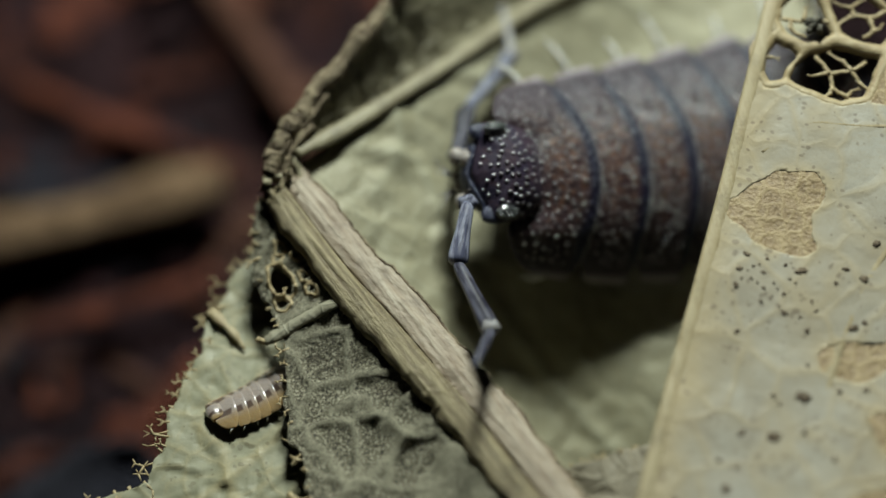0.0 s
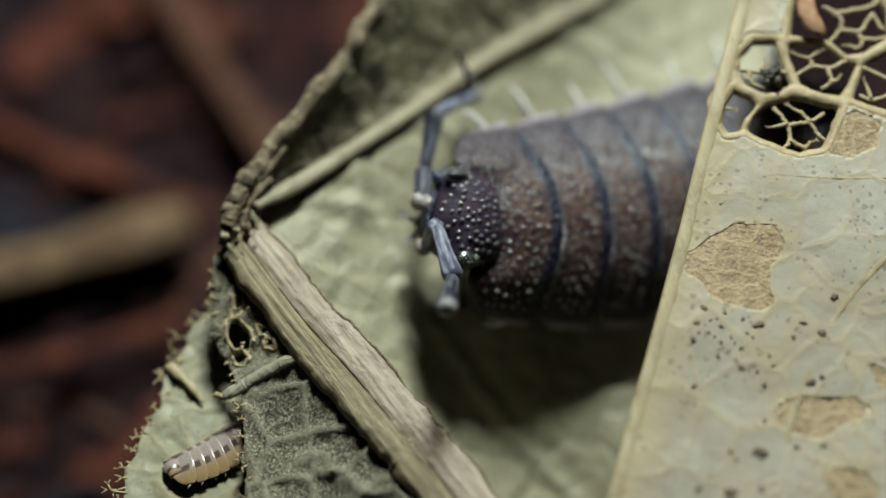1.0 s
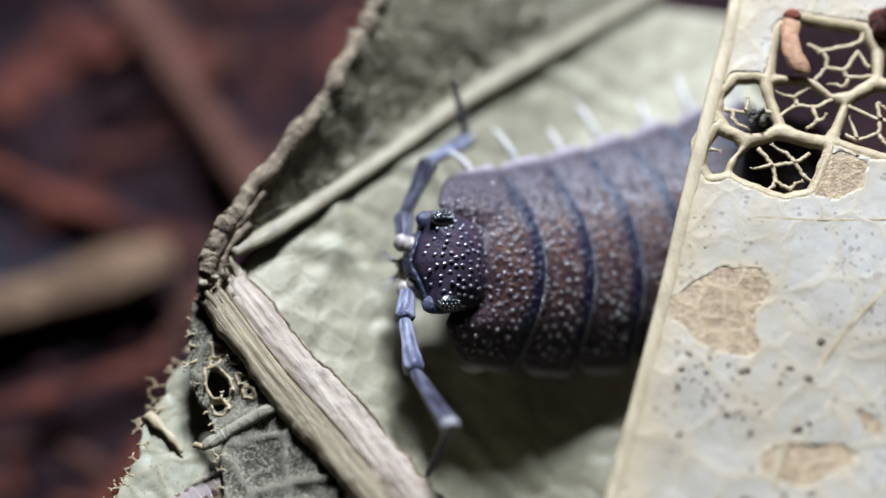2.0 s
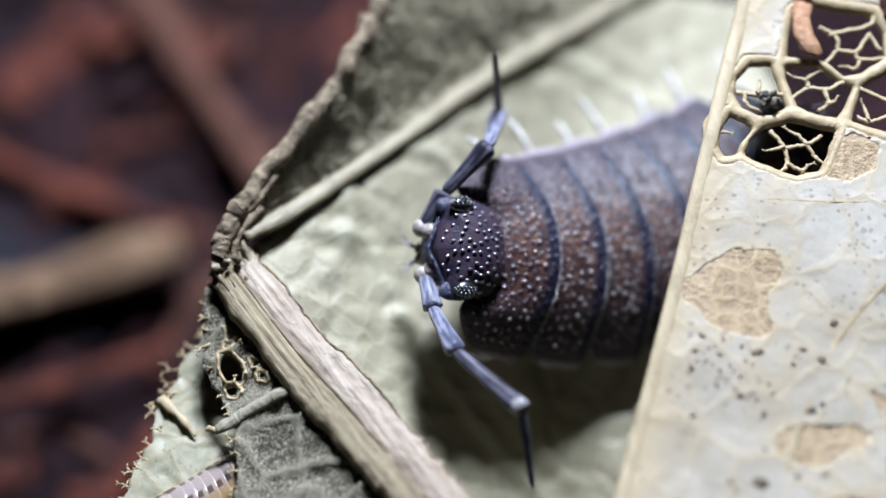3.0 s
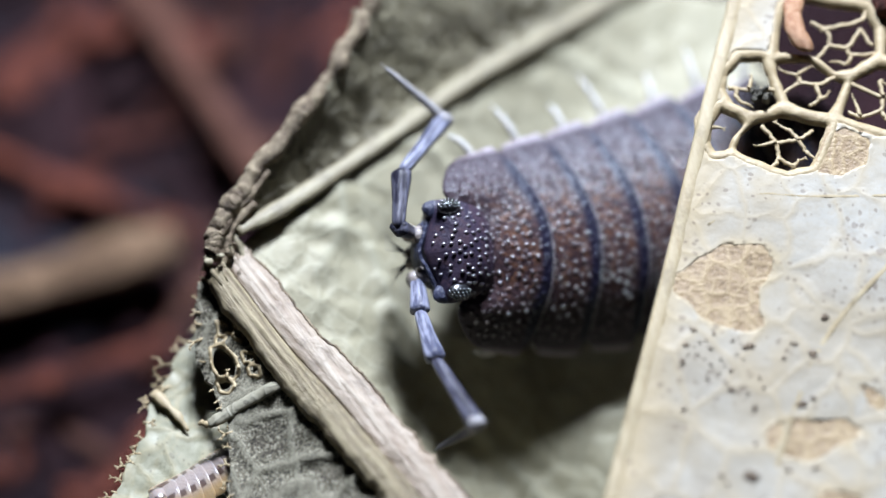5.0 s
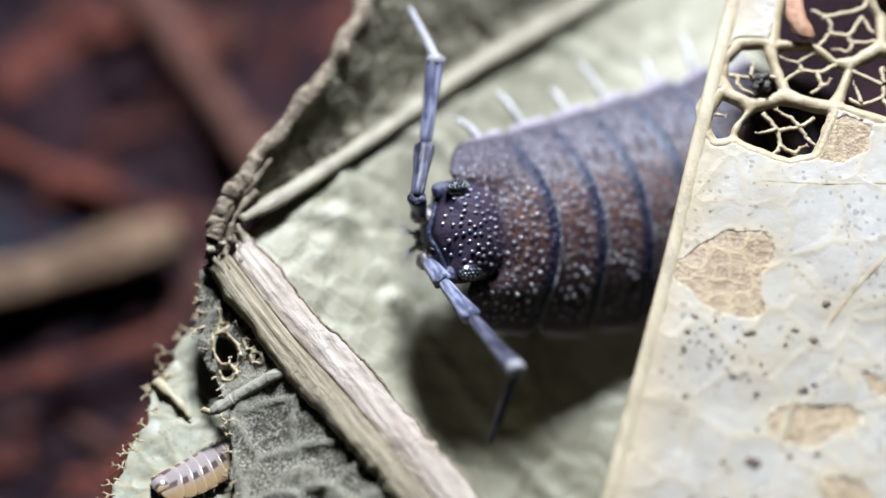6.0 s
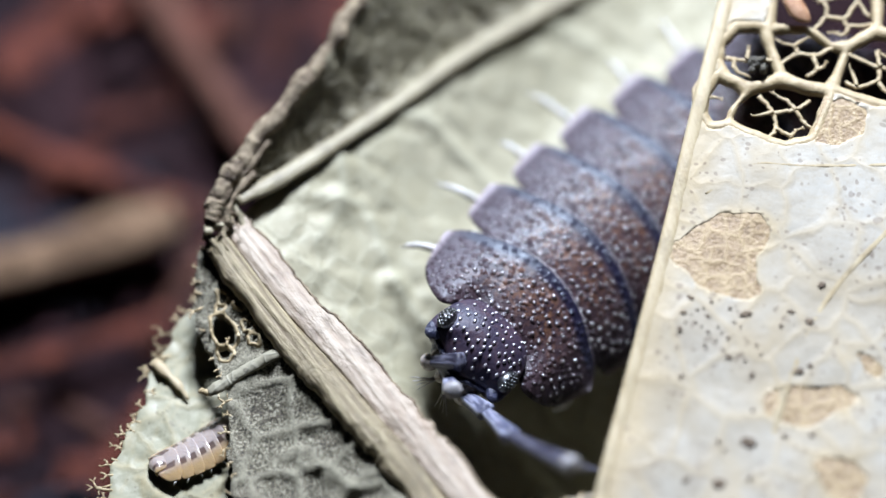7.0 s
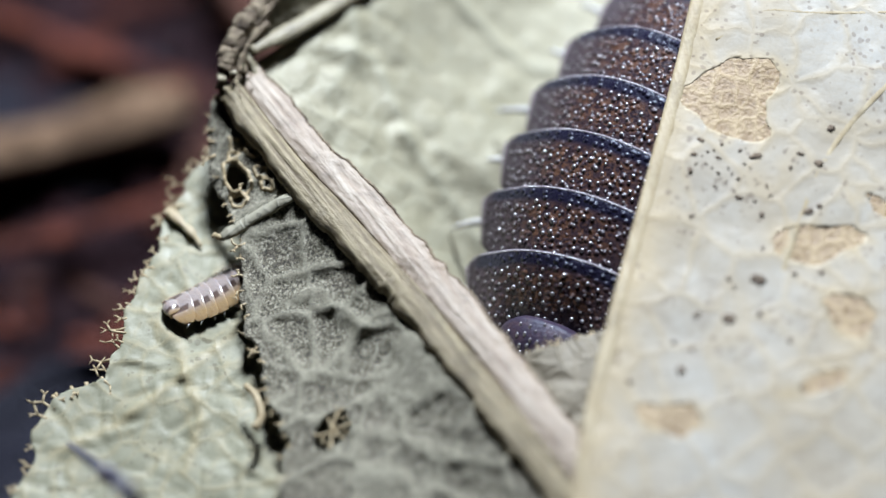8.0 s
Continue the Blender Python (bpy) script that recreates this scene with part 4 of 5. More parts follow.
TWIGS_D = [[(7.9, 2.69), (7.52, 2.52), (7.17, 2.55), (6.81, 2.33)], [(7.17, 2.55), (7.12, 2.73), (6.89, 2.8)], [(7.12, 2.73), (7.31, 2.86)], [(7.48, 2.52), (7.54, 2.19), (7.32, 2.04)], [(7.54, 2.19), (7.7, 2.25)]]
TWIGS_A = [[(5.72, 2.45), (6.13, 2.4), (6.77, 2.43)], [(6.13, 2.4), (6.18, 2.61)], [(5.86, 2.43), (5.9, 2.17), (6.09, 2.07)]]
TWIGS_E = [[(7.66, 3.71), (8.46, 3.92), (8.62, 4.15)], [(7.47, 3.91), (7.8, 3.71), (7.8, 3.39), (7.56, 3.11)], [(7.8, 3.39), (8.19, 3.36), (8.45, 3.72), (8.51, 3.67), (8.7, 3.37)], [(8.19, 3.36), (8.26, 3.18), (8.83, 3.19)], [(8.26, 3.18), (8.17, 2.99), (7.95, 3.04)]]
TWIGS_G = [[(8.19, 2.55), (8.82, 2.25), (9.5, 2.23), (9.87, 2.6)], [(8.82, 2.25), (8.79, 2.57), (8.95, 2.47)], [(8.82, 2.23), (8.74, 1.94), (8.33, 1.82), (8.1, 1.93)], [(8.33, 1.82), (8.24, 2.17)], [(8.74, 1.94), (8.96, 1.7), (9.29, 1.76)], [(9.5, 2.23), (9.71, 1.62)]]
TWIGS_H = [[(8.96, 3.02), (9.47, 3.41), (9.78, 3.58)], [(9.13, 3.18), (9.2, 3.67)], [(9.44, 2.92), (9.91, 3.08)]]
TWIGS_B = [[(5.29, 1.61), (5.49, 1.6)]]
NET_TWIGS = TWIGS_C + TWIGS_D + TWIGS_A + TWIGS_E + TWIGS_G + TWIGS_H + TWIGS_B
WINDOWS = [
    [(4.4, -1.58), (4.93, -1.23), (5.42, -0.88), (6.22, -0.96), (6.48, -1.16), (6.35, -1.46), (6.09, -1.8), (6.03, -2.22), (6.18, -2.47), (5.82, -2.64), (5.27, -2.57), (4.96, -2.41), (4.74, -2.08), (4.46, -1.92)],
    [(6.03, -4.71), (6.27, -4.49), (6.82, -4.41), (7.59, -4.44), (7.88, -4.64), (7.55, -4.93), (6.92, -5.19), (6.39, -5.07), (6.13, -4.96)],
    [(7.52, -3.74), (7.80, -3.62), (8.15, -3.77), (8.44, -4.09), (8.21, -4.21), (7.93, -3.91)],
    [(6.94, -5.95), (7.18, -5.79), (7.63, -5.86), (7.9, -6.25), (7.56, -6.74), (7.2, -6.58), (7.07, -6.19)],
    [(6.11, -7.84), (6.60, -7.47), (7.28, -7.30), (7.21, -7.52), (6.57, -7.79)],
    [(3.18, -7.82), (3.73, -8.09), (4.39, -8.01), (4.57, -8.41), (4.10, -8.62), (3.51, -8.35)],
    [(7.74, 1.46), (8.02, 1.56), (8.55, 1.28), (8.32, 0.82), (7.86, 0.52), (7.44, 0.62)],
    [(8.87, -1.64), (9.32, -1.52), (9.49, -1.89), (9.03, -2.14)],
]




FLECKS = [(4.78, -2.64, 0.073), (4.63, -2.95, 0.065), (5.09, -3.02, 0.065), (4.54, -3.28, 0.073), (5.84, -2.95, 0.114), (5.45, -3.83, 0.081), (5.88, -4.17, 0.089), (5.47, -3.45, 0.065), (7.05, -3.11, 0.13), (7.33, -2.36, 0.114), (6.71, -2.91, 0.073), (6.8, -4.09, 0.114), (7.0, -3.99, 0.073), (5.75, -5.49, 0.179), (5.17, -5.5, 0.065), (6.44, -5.38, 0.065), (4.55, -6.22, 0.089), (5.15, -6.3, 0.146), (5.72, -6.21, 0.065), (4.09, -6.77, 0.065), (6.26, -6.74, 0.073), (4.18, -7.33, 0.122), (3.23, -7.55, 0.081), (4.54, -4.21, 0.065), (5.86, -4.88, 0.065), (6.95, -5.35, 0.073)]
SMALL_FLECKS = [(4.9, -2.9, 0.049), (4.85, -3.15, 0.049), (5.08, -3.34, 0.057), (5.01, -3.6, 0.057), (5.53, -2.85, 0.049), (6.01, -3.58, 0.057), (5.76, -3.91, 0.049), (5.18, -2.73, 0.049), (5.28, -3.23, 0.041), (4.42, -6.91, 0.057), (6.08, -3.78, 0.049), (4.78, -2.99, 0.032), (4.97, -3.23, 0.032), (5.35, -3.35, 0.032), (4.66, -3.15, 0.032), (5.6, -3.14, 0.041), (5.71, -3.22, 0.032), (5.38, -3.71, 0.032), (5.23, -3.51, 0.032), (5.02, -2.86, 0.032), (6.5, -3.2, 0.057), (5.28, -5.66, 0.041)]


def honeycomb(x, y):
    return np.maximum(vein_ridge(x, y, 0.75, 0.085, 131), 0.85 * vein_ridge(x, y, 0.30, 0.05, 137))


def net_distance(x, y):
    """How far a place lies outside the nearest open cell of the skeleton, with softly rounded corners."""
    total = 0.0
    for cell in NET_CELLS:
        total = total + np.exp(-np.clip(polygon_distance(x, y, cell), -1.5, 3.0) / 0.035)
    return -0.035 * np.log(total + 1e-30) - 0.015 + 0.05 * fbm(x, y, 3.0, 119, 2)


def build_upper_leaf():
    ob = thing("bleached_leaf", "bleached cream leaf with skeleton holes, lying over the pocket", "leaf", (8, -3, 8))
    shape = ragged(UPPER_OUT, [], 0.03, 1.2, 110)

    def distance(x, y):
        d = np.maximum(shape(x, y), 0.20 + 0.10 * fbm(x, y, 2.0, 116) - net_distance(x, y))
        for k, window in enumerate(WINDOWS):
            d = np.maximum(d, -(polygon_distance(x, y, window) + 0.12 * fbm(x, y, 2.4, 120 + k, 3)))
        return d

    v, f = sheet(distance, (2, -13.5, 14, 8), 0.075, upper_height, 0.10)
    near = np.minimum(net_distance(v[:, 0], v[:, 1]), np.min([polygon_distance(v[:, 0], v[:, 1], w) for w in WINDOWS], 0))
    part("blade", v, f, WHITE_LEAF, ob, veins=np.clip(np.maximum(1.6 * np.exp(-np.maximum(near, 0) / 0.16) * (0.6 + fbm(v[:, 0], v[:, 1], 2.5, 7)), 1.3 * np.exp(-(line_distance(v[:, 0], v[:, 1], EDGE_LINE)[0] / 0.6) ** 2)), 0, 1))
    for k, window in enumerate(WINDOWS):
        w = np.array(window)
        lo, hi = w.min(0) - 0.3, w.max(0) + 0.3
        v, f = sheet(lambda x, y: polygon_distance(x, y, window) - 0.14, (*lo, *hi), 0.032, lambda x, y: upper_height(x, y) - 0.014 + 0.012 * honeycomb(x, y), 0.03)
        part("eaten_window", v, f, MEMBRANE, ob, "brown eaten window of bare membrane", veins=honeycomb(v[:, 0], v[:, 1]))

    # the skeleton: one web of veins, rounded on top, between the open cells
    def web(x, y):
        d = net_distance(x, y)
        return np.maximum(d - 0.36, 0.0 - d)

    v, f = sheet(web, (5.0, 0.2, 11.0, 5.0), 0.032, lambda x, y: upper_height(x, y) + 0.01 - 0.10 * np.exp(-np.clip(net_distance(x, y), 0, 1) / 0.045) - 0.06 * ease(net_distance(x, y), 0.15, 0.28), 0.07)
    part("vein_web", v, f, VEIN, ob, "tan web of bare leaf veins")
    rng = np.random.default_rng(33)
    for line in NET_TWIGS:
        q = smooth_line(np.c_[line, np.zeros(len(line))], 6 * len(line))
        q[:, :2] += 0.010 * rng.standard_normal((len(q), 2))
        q[:, 2] = upper_height(q[:, 0], q[:, 1]) - 0.07 + 0.02 * rng.standard_normal()
        long = np.hypot(*(np.array(line[-1]) - line[0])) > 0.5
        r = np.linspace(0.050, 0.042 if long else 0.030, len(q)) * (1 + 0.10 * rng.standard_normal(len(q)).clip(-1, 1))
        pieces = [tube(q, r, 7, 0.85)]
        if not long:
            pieces += twig(q[-1], q[-1] - q[-3], 0.10, 0.030, rng, 1)
        part("broken_vein", *joined(pieces), VEIN, ob)
    # small dark bites and droppings on the blade
    for x, y, r in FLECKS + SMALL_FLECKS:
        z = float(upper_height(np.array(x), np.array(y)))
        v, f = ball((0, 0, 0), (r * rng.uniform(0.65, 1.1), r * rng.uniform(0.45, 0.8), 0.014), 6, 10)
        a = rng.uniform(0, 3)
        v = v * (1 + 0.35 * rng.uniform(-1, 1, (len(v), 1)))
        x1, y1 = v[:, 0] * math.cos(a) - v[:, 1] * math.sin(a), v[:, 0] * math.sin(a) + v[:, 1] * math.cos(a)
        part("dark_fleck", np.c_[x1 + x, y1 + y, v[:, 2] + z + 0.004], f, FLECK, ob, "dark brown bite mark")
    line = np.array(EDGE_LINE)
    z = upper_height(line[:, 0], line[:, 1])
    edge = smooth_line(np.c_[line, z], 120)
    edge[:, 2] = upper_height(edge[:, 0], edge[:, 1]) - 0.03
    part("edge", *tube(edge + [0.10, 0, 0], 0.15, 14, 0.30, 0.01, 3), EDGE, ob, "tan thickened leaf edge")
    # long veins across the leaf
    for line, r in (([(5.61, -6.96), (6.50, -4.38), (7.36, -2.63), (8.93, -0.95)], 0.05), ([(5.13, -0.44), (6.05, 0.15), (7.27, 0.15), (9.04, 0.15)], 0.04),
                    ([(3.83, -5.44), (5.07, -3.49), (5.85, -2.94)], 0.035)):
        q = smooth_line(np.c_[line, np.zeros(len(line))], 40)
        q[:, 2] = upper_height(q[:, 0], q[:, 1]) - 0.02
        part("vein", *tube(q, r * 2.6, 10, 0.14), EDGE, ob)


build_upper_leaf()


def build_debris():
    ob = thing("frass_lump", "dark brown crumbly lump lying on the bleached leaf", "debris", (9.42, 4.32, 9.70))
    rng = np.random.default_rng(4)
    pieces = []
    for k in range(26):
        c = np.array((9.52, 4.28, 9.75)) + np.array([rng.uniform(-0.75, 0.9), rng.uniform(-0.35, 0.35), rng.uniform(-0.12, 0.25)])
        v, f = ball(c, rng.uniform(0.12, 0.3, 3), 5, 7)
        part("pellet", v + rng.uniform(-0.03, 0.03, v.shape), f, BARK, ob)
    ob = thing("curled_bract", "small orange-brown curled husk over the skeleton hole", "husk", (7.31, 3.61, 9.50))
    line = smooth_line([(7.17, 4.45, 9.75), (7.08, 3.89, 9.80), (7.16, 3.40, 9.75), (7.43, 3.14, 9.65)], 14)
    rr = 0.2 * np.array([0.75, 0.95, 1.05, 0.95, 0.85, 0.95, 1.0, 1.05, 1.0, 1.0, 0.95, 0.85, 0.6, 0.25])
    part("husk", *tube(line, rr, 12, 0.5, 0.14, 6), HUSK, ob)
    part("base", *ball(line[0] + [0, 0, 0.03], (0.2, 0.16, 0.16), 6, 9), BARK, ob)
    ob = thing("soil_crumb", "small grey soil crumb caught in the vein net", "crumb", (6.35, 2.26, 9.45))
    for k in range(12):
        c = np.array((6.35, 2.24, 9.42)) + rng.uniform(-0.16, 0.16, 3) * [1, 1, 0.4]
        v, f = ball(c, rng.uniform(0.05, 0.1, 3), 4, 6)
        part("grain", v + rng.uniform(-0.02, 0.02, v.shape), f, GRIT, ob)


HUSK = plain("orange_husk", (0.27, 0.12, 0.055), (0.44, 0.255, 0.145), 5, 0.4)
GRIT = plain("grey_grit", (0.048, 0.045, 0.036), (0.15, 0.138, 0.108), 9, 0.7)
build_debris()


# ---------------------------------------------------------------- woodlice
SEGMENTS = [  # width, height, reach to the rear and to the front of each back plate, from front to rear
    (4.30, 0.98, 0.86, 0.82), (4.66, 1.05, 0.80, 0.88), (4.90, 1.10, 0.78, 0.86), (5.02, 1.13, 0.78, 0.86), (5.02, 1.13, 0.78, 0.84), (4.85, 1.09, 0.75, 0.82),
    (4.46, 1.01, 0.72, 0.76), (3.60, 0.85, 0.45, 0.50), (3.30, 0.78, 0.42, 0.45), (2.92, 0.72, 0.42, 0.45), (2.36, 0.62, 0.70, 0.55)]
GAPS = [1.30, 1.32, 1.22, 1.20, 1.20, 1.15, 1.05, 0.75, 0.45, 0.45, 0.50]  # from the top of the head to the first plate, and on to each next one

PEARL_RNG = np.random.default_rng(77)


def dome(centre, out, r, height):
    """A low round granule on a surface that faces out."""
    out = out / (np.linalg.norm(out) + 1e-12)
    a = np.cross(out, [0.3, 0.2, 1.0])
    a /= np.linalg.norm(a) + 1e-12
    b = np.cross(out, a)
    verts = []
    for q, h in ((1.0, -0.25), (0.92, 0.32), (0.66, 0.74), (0.30, 0.96)):
        for k in range(8):
            t = 2 * math.pi * k / 8
            verts.append(centre + (a * math.cos(t) + b * math.sin(t)) * r * q + out * h * height)
    verts.append(centre + out * height)
    faces = [(i * 8 + k, i * 8 + (k + 1) % 8, (i + 1) * 8 + (k + 1) % 8, (i + 1) * 8 + k) for i in range(3) for k in range(8)]
    faces += [(24 + k, 24 + (k + 1) % 8, 32) for k in range(8)]
    return np.array(verts), faces


def granules_on(top):
    """Low granules strewn over a back plate, and a row of fine beads along its rear edge."""
    nu, nv, _ = top.shape
    out = np.cross(np.gradient(top, axis=1), np.gradient(top, axis=0))
    out /= np.linalg.norm(out, axis=2, keepdims=True) + 1e-9
    if out[nu // 2, nv // 2, 2] < 0:
        out = -out

    def at(u, v):
        a, b = (math.asin(u) / math.pi + 0.5) * (nu - 1), v * (nv - 1)
        i, j = min(int(a), nu - 2), min(int(b), nv - 2)
        s, t = a - i, b - j
        c = (top[i, j] * (1 - s) + top[i + 1, j] * s) * (1 - t) + (top[i, j + 1] * (1 - s) + top[i + 1, j + 1] * s) * t
        return c, out[i, j]

    pieces, kept = [], []
    for k in range(1100):
        u, v = PEARL_RNG.uniform(-0.86, 0.86), PEARL_RNG.uniform(0.25, 0.90)
        c, o = at(u, v)
        if kept and np.min(np.linalg.norm(np.array(kept) - c, axis=1)) < 0.145:
            continue
        if PEARL_RNG.random() < 0.38 + 0.5 * max(0.0, abs(u) - 0.4):
            continue
        kept.append(c)
        r = PEARL_RNG.uniform(0.026, 0.060) * (1.0 - 0.3 * abs(u))
        pieces.append(dome(c, o, r, r * PEARL_RNG.uniform(0.55, 0.85)))
    for k in range(120):
        u = -0.84 + 1.68 * (k + PEARL_RNG.uniform(0.2, 0.8)) / 120
        c, o = at(u, 0.035)
        pieces.append(dome(c, o, 0.020, 0.016))
    return joined(pieces)


def plate(width, height, back, ahead, first=False, last=False, nu=72, nv=18):
    """One arched back plate: x forward, y to its left, its top at the origin."""
    u = np.sin(np.linspace(-math.pi / 2, math.pi / 2, nu))[:, None]
    v = (np.linspace(0, 1, nv) ** 1.15)[None, :]
    side = np.abs(u)
    reach = math.pi / 2 * 0.53
    arc = u * reach
    y = (width / 2 - 0.14) * np.sin(arc) / math.sin(reach) + 0 * v
    z = -height * (1 - np.cos(arc)) / (1 - math.cos(reach)) + 0 * v
    bend = 1 - np.sqrt(np.clip(1 - np.clip((side - 0.60) / 0.402, 0, 1) ** 2, 0, 1))
    rear = -back + 0.46 * side ** 2 - 0.10 * ease(side, 0.6, 0.95) + (0.14 if not first else 0.30) * bend
    if first:
        bend = 1 - np.sqrt(np.clip(1 - np.clip((side - 0.42) / 0.582, 0, 1) ** 2, 0, 1))
        front = ahead + 0.54 * ease(side, 0.30, 0.62) - 1.20 * bend
    elif last:
        front = ahead - 0.55 * bend
        rear = -back * (1 - 0.75 * side ** 1.3)
    else:
        front = ahead - 0.10 * u ** 2 - 0.34 * bend
    x = rear * (1 - v) + front * v
    lift = 0.085 * (1 - v) ** 1.6 - 0.12 * v ** 2 - 0.035 * np.exp(-(v / 0.03) ** 2)
    if first:
        lift = lift - 0.22 * v ** 2 * (1 - ease(side, 0.36, 0.62))
    flare = 0.14 * (np.maximum(side - 0.66, 0) / 0.34) ** 1.4
    z = z + lift * np.cos(arc)
    y = y + np.sign(u) * flare + lift * np.sin(arc)
    top = np.stack([x, y, z], 2)
    verts, faces = slab(top, -0.045)
    uv = np.stack([(u + 1) / 2 + 0 * v, v + 0 * u], 2).reshape(-1, 2)
    return verts, faces, np.vstack([uv, uv]), top


HEAD_RIM = np.array([  # half of the head's outline seen from above, from the brow to the nape
    (0.80, 0.0), (0.77, 0.16), (0.70, 0.40), (0.62, 0.62), (0.60, 0.80), (0.56, 1.00), (0.36, 1.06), (0.10, 1.03), (-0.20, 0.97), (-0.48, 0.84), (-0.68, 0.58), (-0.75, 0.26), (-0.76, 0.0)])


def head_shape():
    """A low shield, with a straight brow and a round nape, over a blunt face."""
    half = smooth_line(np.c_[HEAD_RIM, np.zeros(len(HEAD_RIM))], 33)[:, :2]
    rim = np.vstack([half, half[-2:0:-1] * [1, -1]])
    nu = len(rim)
    verts, uvs = [], []
    for q, z in ((0.02, 0.075), (0.15, 0.070), (0.30, 0.052), (0.45, 0.020), (0.60, -0.032), (0.74, -0.100), (0.86, -0.180), (0.94, -0.252), (0.985, -0.290), (1.0, -0.340),
                 (0.985, -0.44), (0.95, -0.56), (0.90, -0.75), (0.80, -0.95), (0.62, -1.12), (0.35, -1.22), (0.03, -1.25)):
        ring = rim * q
        drop = 0.12 * np.clip(ring[:, 0], 0, 1) ** 2
        verts.append(np.c_[ring, z - drop])
        uvs.append(np.stack([0.5 + ring[:, 1] / 2.6, 0.5 + ring[:, 0] / 2.2], 1))
    nv = len(verts)
    faces = [(i * nu + k, (i + 1) * nu + k, (i + 1) * nu + (k + 1) % nu, i * nu + (k + 1) % nu) for i in range(nv - 1) for k in range(nu)]
    return np.vstack(verts), faces, np.vstack(uvs)


def head_granules(verts):
    upper = verts[:10 * 64]
    pieces, kept = [], []
    for k in range(700):
        x, y = PEARL_RNG.uniform(-0.72, 0.66), PEARL_RNG.uniform(-0.92, 0.92)
        if (x / 0.74) ** 2 + (y / 0.96) ** 2 > 0.95 or (x > 0.18 and abs(y) > 0.74):
            continue
        if kept and np.min(np.hypot(*(np.array(kept) - [x, y]).T)) < 0.125:
            continue
        kept.append((x, y))
        near = np.argsort(np.hypot(upper[:, 0] - x, upper[:, 1] - y))[:4]
        c = np.array([x, y, upper[near, 2].mean() + 0.012])
        out = np.array([0.55 * x, 0.42 * y, 1.0])
        v, f = dome(np.zeros(3), out, 0.042, PEARL_RNG.uniform(0.020, 0.027))
        pieces.append((v * [1.35, 0.85, 1.0] + c, f))
    return joined(pieces)


FEELER = [(0.85, 0.17, 0.20), (1.35, 0.15, 0.205), (1.90, 0.145, 0.185), (1.70, 0.10, 0.02)]  # length, radius at start and end


def feeler_link(length, r0, r1, k):
    """A keeled link along +x, widening to its far joint."""
    q = np.linspace(0, 1, 20)
    r = np.interp(q, [0, 0.05, 0.14, 0.45, 0.86, 0.94, 1.0], [0.45 * r0, 0.80 * r0, 0.92 * r0, r0, r1, 1.03 * r1, 0.60 * r1])
    if k == 3:
        r = np.interp(q, [0, 0.06, 0.42, 0.45, 0.50, 0.90, 0.96, 1], [0.6 * r0, r0, 0.90 * r0, 0.70 * r0, 0.82 * r0, 0.55 * r0, 0.28 * r0, 0.06 * r0])
    sides = 20
    a = np.arange(sides) * 2 * math.pi / sides
    keel = 1 + (0.075 if k < 3 else 0.03) * np.cos(5 * a)
    verts = np.concatenate([np.stack([np.full(sides, x * length), rr * keel * np.cos(a), 0.86 * rr * keel * np.sin(a)], 1) for x, rr in zip(q, r)])
    n = len(q)
    faces = [(i * sides + j, i * sides + (j + 1) % sides, (i + 1) * sides + (j + 1) % sides, (i + 1) * sides + j) for i in range(n - 1) for j in range(sides)]
    faces += [tuple(range(sides - 1, -1, -1)), tuple((n - 1) * sides + j for j in range(sides))]
    return verts, faces


def scaled(mesh, by):
    return mesh[0] * by, mesh[1]


